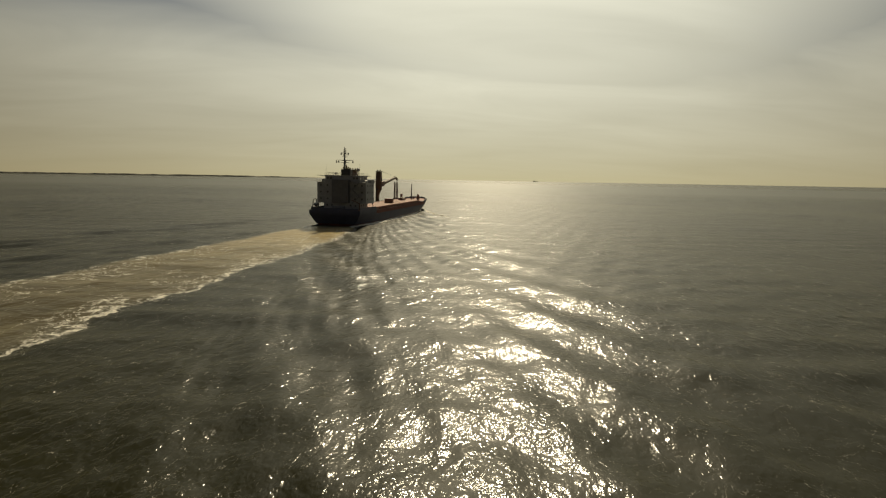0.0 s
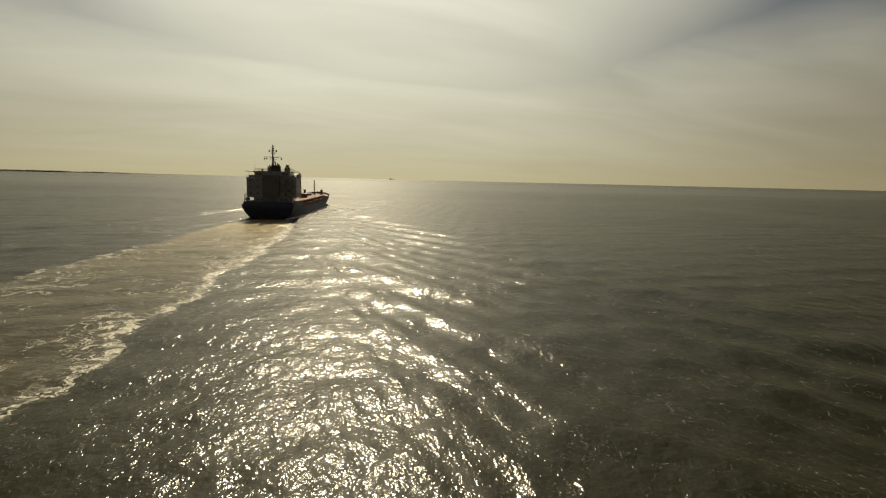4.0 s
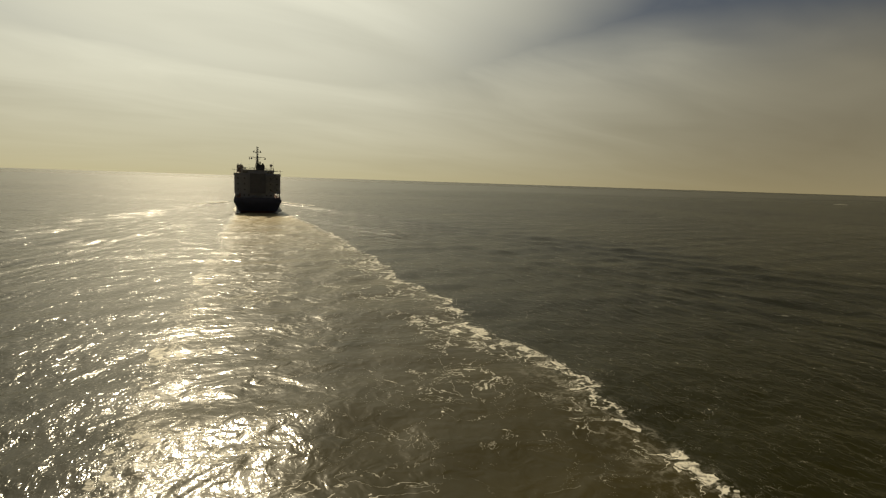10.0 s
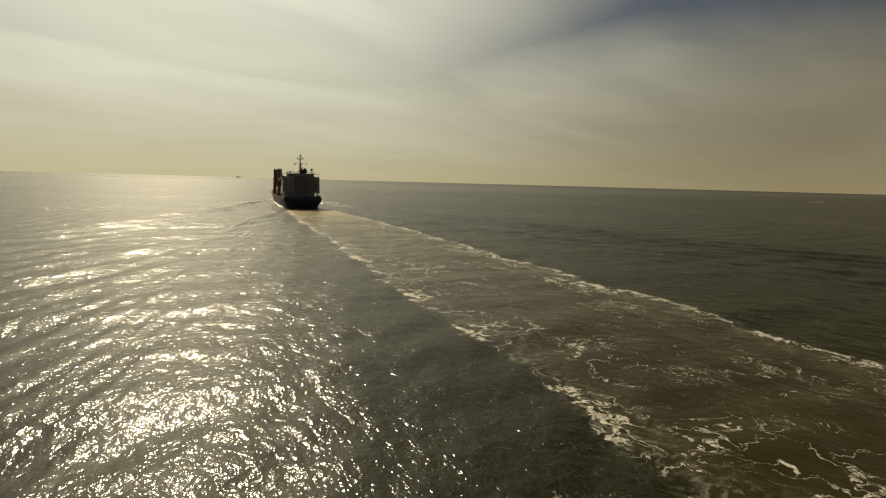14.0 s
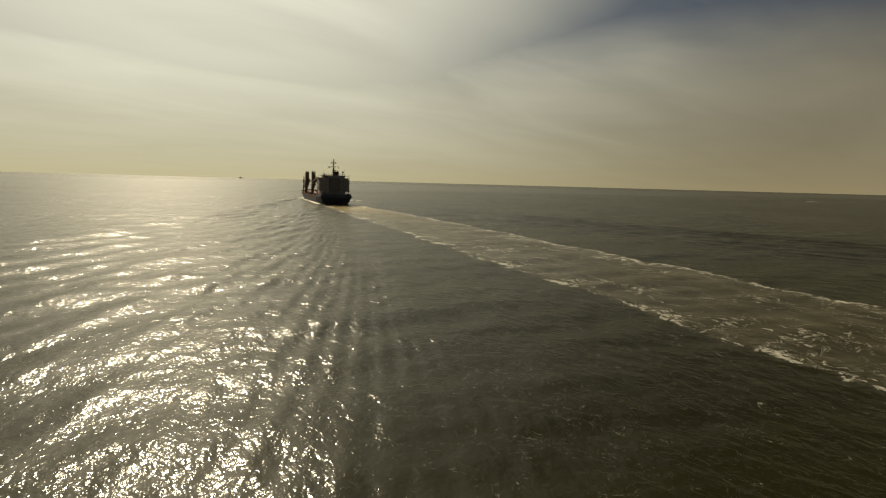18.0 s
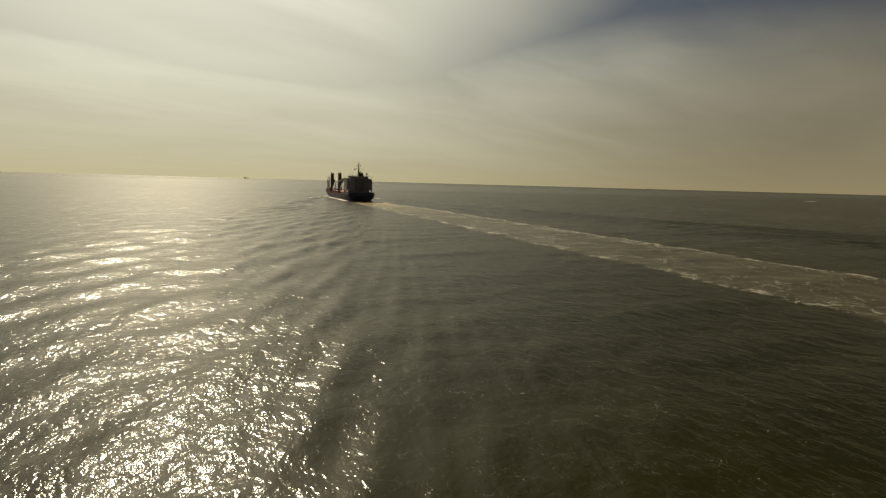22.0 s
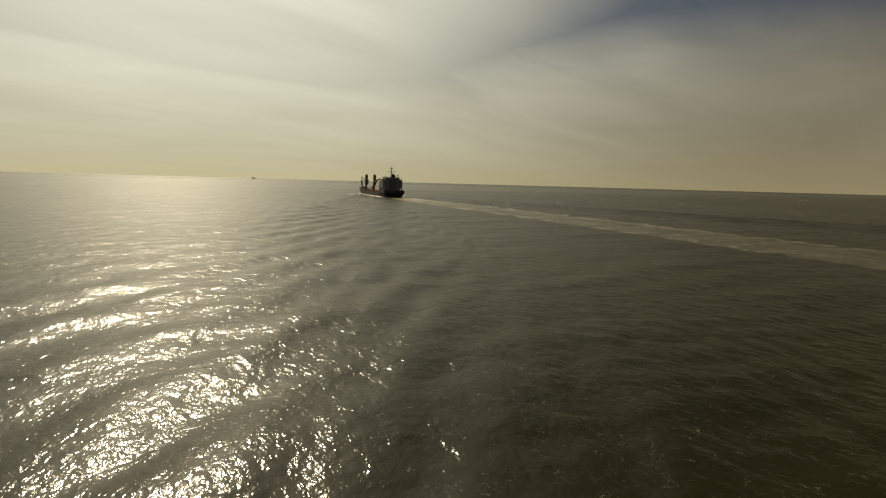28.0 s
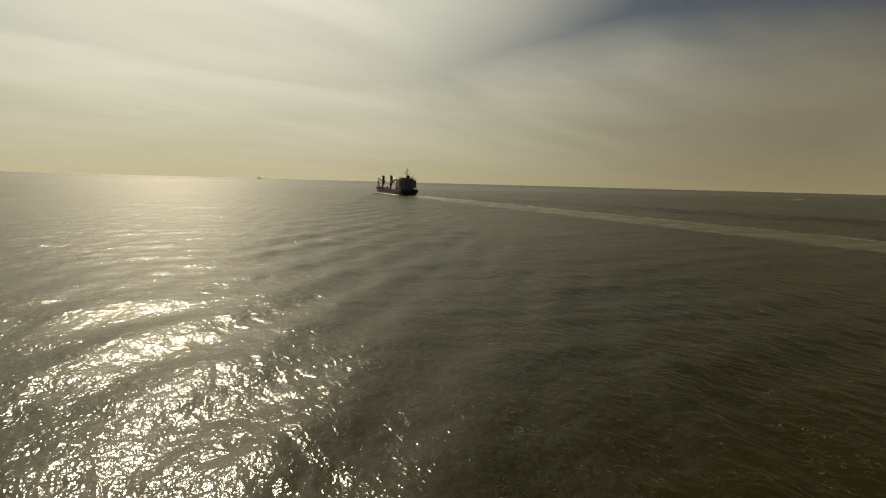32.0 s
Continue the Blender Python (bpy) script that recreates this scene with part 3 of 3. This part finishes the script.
        part("wing_boom", rod((s * 7.3, 9.2, 19.45), (s * 11.3, 9.4, 19.85), 0.15, 0.11, 8), M_GREY, ship, "grey boom swung out over the bridge wing")
    part("roof_rail", railing([(-7.5, 8.5, 19.9), (7.5, 8.5, 19.9), (7.5, 17.7, 19.9), (-7.5, 17.7, 19.9), (-7.5, 8.5, 19.9)], 1.05, 1.8), M_GREY, ship)
    # outside stairs on the aft face
    for k, (z0, z1) in enumerate(((8.9, 11.6), (11.6, 14.3), (14.3, 17.1))):
        s = -1 if k % 2 else 1
        a, b = (6.4 - s * 1.5, 7.0, z0), (6.4 + s * 1.5, 7.0, z1)
        bm = beam(a, b, 0.08, 0.25)
        beam((a[0], 6.3, a[2]), (b[0], 6.3, b[2]), 0.08, 0.25, bm=bm)
        for j in range(1, 11):
            f = j / 11
            xx, zz = a[0] + (b[0] - a[0]) * f, z0 + (z1 - z0) * f
            box(xx - 0.13, xx + 0.13, 6.3, 7.0, zz - 0.02, zz + 0.02, bm=bm)
        part("stair", bm, M_GREY, ship)
        part("platform", box(3.9, 9.0, 6.1, 7.1, z1 - 0.1, z1), M_GREY, ship)
        part("platform_rail", railing([(3.9, 6.15, z1), (9.0, 6.15, z1)], 1.0, 1.3), M_GREY, ship)
    # funnel casing
    casing = part("funnel_casing", box(-3.4, 3.6, 5.6, 9.6, 8.9, 18.2, 0.15), M_SOOT, ship, "soot-darkened funnel casing")
    for z in (10.2, 12.9, 15.6):
        bm = box(-1.4, 1.6, 5.48, 5.62, z, z + 1.1)
        for j in range(5):
            box(-1.3, 1.5, 5.42, 5.5, z + 0.1 + j * 0.2, z + 0.2 + j * 0.2, bm=bm)
        part("vent_grille", bm, M_SOOT, casing)
    part("funnel", box(-0.7, 3.3, 8.7, 11.3, 19.9, 22.4, 0.25), M_DARK, ship, "black funnel top")
    for x, y, z in ((0.3, 9.4, 23.3), (1.2, 10.1, 23.9), (2.2, 9.6, 23.4), (2.6, 10.6, 23.0)):
        part("exhaust_pipe", rod((x, y, 22.3), (x, y - 0.25, z), 0.30, 0.30, 10), M_OLIVE, ship, "olive yellow exhaust pipe")
    # ---- main mast
    mast = part("mast", rod((-0.1, 11.2, 19.8), (-0.1, 11.2, 31.2), 0.5, 0.14, 10), M_GREY, ship, "grey signal mast with radar yards")
    for dx, dy in ((-1.3, 1.5), (1.3, 1.5)):
        part("mast_leg", rod((dx, 11.2 + dy, 19.8), (0, 11.3, 26.2), 0.16, 0.12, 8), M_GREY, mast)
    part("platform", box(-1.3, 1.3, 10.3, 13.0, 25.0, 25.15), M_GREY, mast)
    part("platform", box(-0.8, 0.8, 10.6, 12.3, 27.3, 27.42), M_GREY, mast)
    part("radar_scanner", box(-1.9, 1.9, 12.2, 12.5, 25.8, 26.1, 0.06), M_WHITE, mast)
    part("radar_scanner", box(-1.2, 1.2, 11.9, 12.15, 28.0, 28.25, 0.05), M_WHITE, mast)
    part("radar_post", rod((0, 12.35, 25.1), (0, 12.35, 25.9), 0.22, 0.16), M_GREY, mast)
    part("yard", rod((-3.7, 11.2, 26.0), (3.7, 11.2, 26.0), 0.09, 0.09, 6), M_GREY, mast)
    part("yard", rod((-1.6, 11.2, 28.9), (1.6, 11.2, 28.9), 0.07, 0.07, 6), M_GREY, mast)
    for x, z in ((-3.5, 25.2), (-2.6, 25.3), (3.5, 25.2), (-1.5, 28.5), (1.5, 28.5)):
        bm = rod((x, 11.2, z - 0.35), (x, 11.2, z + 0.35), 0.27, 0.27, 8)
        rod((x, 11.2, z + 0.3), (x, 11.2, z + 0.8), 0.04, 0.04, 5, bm=bm)
        part("signal_lamp", bm, M_DARK, mast)
    for z in (28.6, 29.4, 30.2):
        part("mast_light", rod((0.34, 11.2, z), (0.34, 11.2, z + 0.5), 0.24, 0.24, 8), M_DARK, mast)
    part("ladder", railing([(0.0, 10.7, 20.0), (0.45, 10.7, 20.0)], 9.0, 0.45, 18), M_GREY, mast)
    part("antenna", rod((-0.5, 11.2, 27.4), (-0.5, 11.2, 30.6), 0.04, 0.02, 5), M_STEEL, mast)
    # dome on its pole, aerials
    bm = rod((6.2, 10.0, 19.9), (6.2, 10.0, 21.6), 0.12)
    part("dome_post", bm, M_GREY, ship)
    part("satellite_dome", ball((6.2, 10.0, 22.2), 0.72, squash=1.1), M_WHITE, ship, "white satellite dome on a post")
    part("satellite_dome", ball((-5.6, 15.4, 20.6), 0.55, squash=1.1), M_WHITE, ship)
    for x, y, z in ((7.2, 9.0, 24.5), (-7.2, 9.2, 24.0), (4.4, 16.8, 23.5), (-3.8, 16.8, 23.2)):
        part("whip_aerial", rod((x, y, 19.9), (x, y, z), 0.05, 0.02, 5), M_STEEL, ship)
    # ---- lifeboat on the port quarter, raft canisters
    boat = part("rescue_boat", ball((-9.0, 3.6, 8.2), 0.95, sub=3, squash=0.8), M_GREY, ship, "grey rescue boat in davits")
    for v in boat.data.vertices:
        v.co.y = 3.6 + (v.co.y - 3.6) * 1.9
    for y in (2.0, 5.2):
        part("davit", beam((-9.9, y, 6.3), (-9.6, y, 10.3), 0.22, 0.3), M_WHITE, ship)
        part("davit", beam((-9.6, y, 10.2), (-8.6, y, 10.6), 0.2, 0.25), M_WHITE, ship)
    for y in (9.5, 11.2):
        part("raft_canister", rod((9.3, y - 0.6, 17.7), (9.3, y + 0.6, 17.7), 0.36, 0.36, 12), M_WHITE, ship)
    bm = rod((8.7, 4.6, 6.3), (8.7, 4.6, 9.0), 0.22)
    beam((8.7, 4.6, 8.9), (6.0, 3.0, 10.4), 0.25, 0.3, bm=bm)
    part("stores_crane", bm, M_CRANE, ship)
    # ---- hatches
    part("hatch_coaming", box(-7.7, 8.4, 23.5, 105.5, 4.35, 6.0, 0.05), M_CRANE, ship, "red-brown hatch coaming")
    step = (105.3 - 23.7) / 9
    for k in range(9):
        a = 23.7 + k * step
        lid = part("hatch_cover", box(-7.9, 8.6, a + 0.08, a + step - 0.08, 6.02, 6.62, 0.06), M_HATCH, ship, "red-brown steel hatch cover")
        for x in (-6.2, -2.0, 2.7, 7.0):
            part("lifting_pad", box(x - 0.25, x + 0.25, a + 0.7, a + 1.2, 6.62, 6.72), M_CRANE, lid)
            part("lifting_pad", box(x - 0.25, x + 0.25, a + step - 1.2, a + step - 0.7, 6.62, 6.72), M_CRANE, lid)
    for s, x in ((-1, -7.7), (1, 8.4)):
        for y in np.arange(26, 105, 4.7):
            part("coaming_stay", box(*sorted((x, x + s * 0.45)), y - 0.06, y + 0.06, 4.4, 5.95), M_CRANE, ship)
    # deck box on the hatch
    store = part("deck_container", box(1.5, 5.3, 60.2, 63.4, 6.63, 8.9, 0.05), M_CRANE, ship, "dark brown steel box on the hatch cover")
    for y in np.arange(60.4, 63.2, 0.5):
        part("rib", box(5.3, 5.36, y, y + 0.22, 6.8, 8.75), M_CRANE, store)
    part("deck_container", box(-1.0, 1.6, 94, 100, 6.63, 7.9, 0.05), M_CRANE, ship)
    # ---- cranes on the port side
    for y, jib_way in ((45.5, -1), (83.0, 1)):
        crane(ship, -9.0, y, jib_way)
    # jib rests
    for x, y, z0 in ((-7.9, 112.2, 5.9), (-8.6, 22.8, 4.38)):
        rest = bmesh.new()
        for dx in (-0.9, 0.9):
            for dy in (-0.7, 0.7):
                rod((x + dx, y + dy, z0), (x + dx * 0.8, y + dy * 0.8, 16.6), 0.24, sides=6, bm=rest)
        for z in np.arange(6.2, 16.7, 1.6):
            for a, b in (((-0.9, -0.7), (0.9, -0.7)), ((0.9, -0.7), (0.9, 0.7)), ((0.9, 0.7), (-0.9, 0.7)), ((-0.9, 0.7), (-0.9, -0.7))):
                rod((x + a[0] * 0.9, y + a[1] * 0.9, z), (x + b[0] * 0.9, y + b[1] * 0.9, z), 0.11, sides=5, bm=rest)
                rod((x + a[0] * 0.9, y + a[1] * 0.9, z - 1.5), (x + b[0] * 0.9, y + b[1] * 0.9, z), 0.08, sides=5, bm=rest)
        part("jib_rest", rest, M_CRANE, ship, "lattice tower that carries the crane jib")
    # ---- forecastle
    fm = part("foremast", rod((0, 119.5, 5.9), (0, 119.5, 15.6), 0.45, 0.2, 10), M_GREY, ship, "grey foremast")
    part("foremast_yard", rod((-1.5, 119.5, 12.4), (1.5, 119.5, 12.4), 0.1, 0.1, 6), M_GREY, fm)
    part("platform", box(-0.8, 0.8, 118.8, 120.7, 11.1, 11.25), M_GREY, fm)
    part("mast_light", rod((0, 119.9, 14.0), (0, 119.9, 14.6), 0.25, 0.25, 8), M_DARK, fm)
    for x in (-5.2, 5.2):
        bm = rod((x, 115, 5.9), (x, 115, 9.2), 0.75, 0.7, 12)
        ball((x, 115, 9.3), 0.85, bm=bm, squash=0.6)
        part("vent_post", bm, M_CRANE, ship)
    for s in (-1, 1):
        bm = rod((s * 1.0, 129, 7.2), (s * 3.4, 129, 7.2), 0.6, 0.6, 12)
        box(*sorted((s * 0.8, s * 1.1)), 128.2, 129.8, 6.2, 7.9, bm=bm)
        part("windlass", bm, M_DARK, ship)
        for y in (119, 133):
            bm = rod((s * 5.5 * (141 - y) / 13, y, 6.0), (s * 5.5 * (141 - y) / 13, y, 7.3), 0.25, sides=10)
            part("bollard", bm, M_DARK, ship)
    return ship


def crane(ship, x, y, way):
    """Pedestal crane; its jib points forward (1) or aft (-1)."""
    base = part("deck_crane", rod((x - 0.75, y, 4.35), (x - 0.75, y, 10.0), 1.05, 1.0, 16), M_BOOM, ship, "olive brown deck crane on a round pedestal")
    part("pedestal_head", rod((x - 0.75, y, 9.9), (x - 0.05, y, 12.7), 1.0, 1.55, 16), M_BOOM, base)
    part("slew_ring", rod((x, y, 12.5), (x, y, 13.1), 1.75, 1.75, 18), M_DARK, base)
    bm = bmesh.new()
    prof = [(-1.5, 13.1), (1.5, 13.1), (2.1, 15.0), (1.5, 19.0), (1.15, 22.5), (-1.0, 22.5), (-1.6, 15.5)]
    for s in (-1, 1):
        bm.faces.new([bm.verts.new((x + s * 1.35, y + way * a, z)) for a, z in prof])
    a, b = [list(f.verts) for f in bm.faces]
    for k in range(len(prof)):
        bm.faces.new((a[k], a[(k + 1) % len(prof)], b[(k + 1) % len(prof)], b[k]))
    bmesh.ops.bevel(bm, geom=list(bm.edges), offset=0.08, segments=1, affect="EDGES")
    part("crane_house", bm, M_BOOM, base)
    for s in (-1, 1):
        part("sheave", rod((x + s * 0.7 - 0.2, y, 22.8), (x + s * 0.7 + 0.2, y, 22.8), 0.55, 0.55, 14), M_DARK, base)
    cab = part("crane_cab", box(x + 1.4, x + 2.7, *sorted((y + way * 0.3, y + way * 2.2)), 14.4, 16.8, 0.08), M_WHITE, base)
    window_part(cab, (x + 2.7, y + way * 1.25, 15.9), "+x", 1.3, 0.9)
    part("ladder", railing([(x - 1.4, y - way * 1.2, 4.5), (x - 1.4, y - way * 0.75, 4.5)], 9.5, 0.45, 18), M_STEEL, base)
    # jib: two boxed arms, slightly raised, then a short drooping head
    root, tip = Vector((x, y + way * 1.9, 15.2)), Vector((x + (1.0 if way > 0 else -0.2), y + way * (28.5 if way > 0 else 23.0), 19.3 if way > 0 else 18.2))
    side = Vector((0.75, 0, 0))
    jib = part("jib", beam(root - side, tip - side * 0.5, 0.6, 1.5, w1=0.5, h1=0.95), M_BOOM, base, "olive brown twin boom")
    part("boom", beam(root + side, tip + side * 0.5, 0.6, 1.5, w1=0.5, h1=0.95), M_BOOM, jib)
    for k in range(1, 8):
        c = root.lerp(tip, k / 8)
        part("cross_brace", rod(c - side * (1 - k / 16), c + side * (1 - k / 16), 0.14, 0.14, 6), M_BOOM, jib)
    head = tip + Vector((0.3, way * 2.6, -1.2))
    part("jib_head", beam(tip, head, 1.2, 1.0, w1=1.0, h1=0.8), M_BOOM, jib)
    for s in (-0.35, 0.35):
        part("hoist_wire", rod(head + Vector((s, 0, 0)), head + Vector((s, way * 0.3, -7.2)), 0.13, 0.13, 5), M_STEEL, jib)
        part("luffing_wire", rod((x + s, y, 23.1), tip + Vector((s, 0, 0.2)), 0.04, 0.04, 5), M_STEEL, jib)
    bm = box(head.x - 0.6, head.x + 0.6, head.y - 0.3, head.y + 0.5, head.z - 8.4, head.z - 7.0, 0.1)
    part("hook_block", bm, M_DARK, jib)


ship = cargo_ship()


# ---- foam that the hull throws up
def hull_foam():
    foam = tagged(new("hull_foam"), "white bow wave and foam along the ship's waterline", "foam")
    for s in (-1, 1):
        # foam band along the side
        bm = bmesh.new()
        rows = []
        for y in np.arange(-3, 135, 1.0):
            b = breadth(min(max(y, 0), 132), 0.3) + 0.05
            w = 0.7 + 0.5 * noise.noise((y * 0.35, s * 9, 1)) + 1.0 * max(0, 1 - abs(y - 123) / 14) + 0.9 * max(0, 1 - abs(y - 20) / 26)
            lift = 0.45 + 0.3 * noise.noise((y * 0.5, s * 5, 3)) + 0.8 * max(0, 1 - abs(y - 127) / 10)
            w = max(0.25, w)
            rows.append([bm.verts.new((s * (b - 0.3), y, lift)), bm.verts.new((s * (b + w * 0.45), y, lift * 0.9)), bm.verts.new((s * (b + w * (1 + 0.3 * noise.noise((y * 1.1, 7, s)))), y, 0.12)), bm.verts.new((s * (b + w * 1.25), y, -0.45))])
        for a, b in zip(rows, rows[1:]):
            for k in range(3):
                bm.faces.new((a[k], a[k + 1], b[k + 1], b[k]))
        part("side_foam", bm, M_FOAM, foam)
        # breaking bow crest that swings away from the hull
        bm = bmesh.new()
        rows = []
        for k in range(60):
            f = k / 59
            y = 130 - 62 * f
            c = breadth(min(y, 132), 0.3) * (1 - f) + (6 + 24 * f) * f + 0.8 + 2.0 * f
            w = (1.0 + 1.3 * noise.noise((k * 0.35, 2, s))) * (1 - 0.75 * f)
            up = 0.55 * (1 - f) + 0.25
            w = max(w, 0.12)
            rows.append([bm.verts.new((s * (c - w), y, 0.0)), bm.verts.new((s * c, y, up)), bm.verts.new((s * (c + w * 0.5), y, -0.1))])
        for a, b in zip(rows, rows[1:]):
            for k in range(2):
                bm.faces.new((a[k], a[k + 1], b[k + 1], b[k]))
        part("bow_crest", bm, M_FOAM, foam)
    for o in foam.children:
        for f in o.data.polygons:
            f.use_smooth = True
    return foam


foam = hull_foam()


# ---- far off: a small vessel and the low coast
def far_boat():
    boat = tagged(new("small_vessel"), "tiny dark vessel far off near the horizon", "boat")
    boat.matrix_world = pose(133, 4100, -0.2, 0, 0, 12)
    bm = bmesh.new()
    pts = [(-20, 3.6, 0), (-20, 4.2, 3.4), (12, 4.2, 3.4), (20, 0.3, 5.0), (17, 0.3, 0), (10, 3.8, 0)]
    for s in (-1, 1):
        bm.faces.new([bm.verts.new((x, s * y, z)) for x, y, z in pts])
    a, b = [list(f.verts) for f in bm.faces]
    for k in range(6):
        bm.faces.new((a[k], a[(k + 1) % 6], b[(k + 1) % 6], b[k]))
    part("hull", bm, M_GREY, boat)
    part("deckhouse", box(-16, -5, -3.4, 3.4, 3.4, 8.0, 0.2), M_GREY, boat)
    part("wheelhouse", box(-14, -7, -2.6, 2.6, 8.0, 10.6, 0.2), M_WHITE, boat)
    part("mast", rod((-10, 0, 10.5), (-10, 0, 15), 0.4, 0.2), M_GREY, boat)
    part("derrick", rod((6, 0, 4), (6, 0, 13), 0.4, 0.3), M_GREY, boat)
    return boat


far_boat()


def coast():
    """Low wooded shore along the horizon, off the port side."""
    bm = bmesh.new()
    rows = []
    for k in range(260):
        a = radians(19 + 50 * k / 259)
        r = 4560 + 60 * noise.noise((k * 0.05, 0, 0))
        taper = min(1, k / 60)
        h = 1.25 * taper * (9 + 5 * noise.noise((k * 0.11, 3, 0)) + 3.5 * noise.noise((k * 0.6, 9, 0)))
        x, y = -math.sin(a), math.cos(a)
        rows.append([bm.verts.new((x * q, y * q, z)) for q, z in ((r, -1.5), (r + 15, max(0.3, h * 0.8)), (r + 60, max(0.4, h)), (r + 200, -1.5))])
    for a, b in zip(rows, rows[1:]):
        for k in range(3):
            bm.faces.new((a[k], a[k + 1], b[k + 1], b[k]))
    return tagged(mesh_object("distant_coast", bm, M_LAND), "low dark wooded shoreline on the hazy horizon", "coast", kind="structure")


coast()


def breaker():
    """A short line of white water on a far shoal."""
    bm = bmesh.new()
    rows = []
    for k in range(40):
        f = k / 39
        w = 0.9 * math.sin(math.pi * f) * (0.7 + 0.6 * noise.noise((k * 0.4, 1, 2))) + 0.1
        x, y = 892 + 20 * f, 372 - 9 * f + 1.5 * noise.noise((k * 0.2, 5, 5))
        rows.append([bm.verts.new((x, y - w * 2, -0.75)), bm.verts.new((x, y, -0.42)), bm.verts.new((x, y + w * 2, -0.75))])
    for a, b in zip(rows, rows[1:]):
        for k in range(2):
            bm.faces.new((a[k], a[k + 1], b[k + 1], b[k]))
    tagged(mesh_object("breaking_crest", bm, M_FOAM), "thin pale line of breaking water far off", "wave")


breaker()


def motions():
    rows = [(t, 0.0, SPEED * t) for t in np.arange(0, 32.5, 1.0).tolist()]
    walk(ship, [(t, pose(x, y, 0.05 * math.sin(t * 0.7), 0.12 * math.sin(t * 0.55), 0.35 * math.sin(t * 0.8 + 1), CRAB)) for t, x, y in rows])
    walk(foam, [(t, pose(x, y, 0, 0, 0, CRAB)) for t, x, y in rows])
    walk(wake, [(t, pose(x, y, 0)) for t, x, y in rows])


motions()
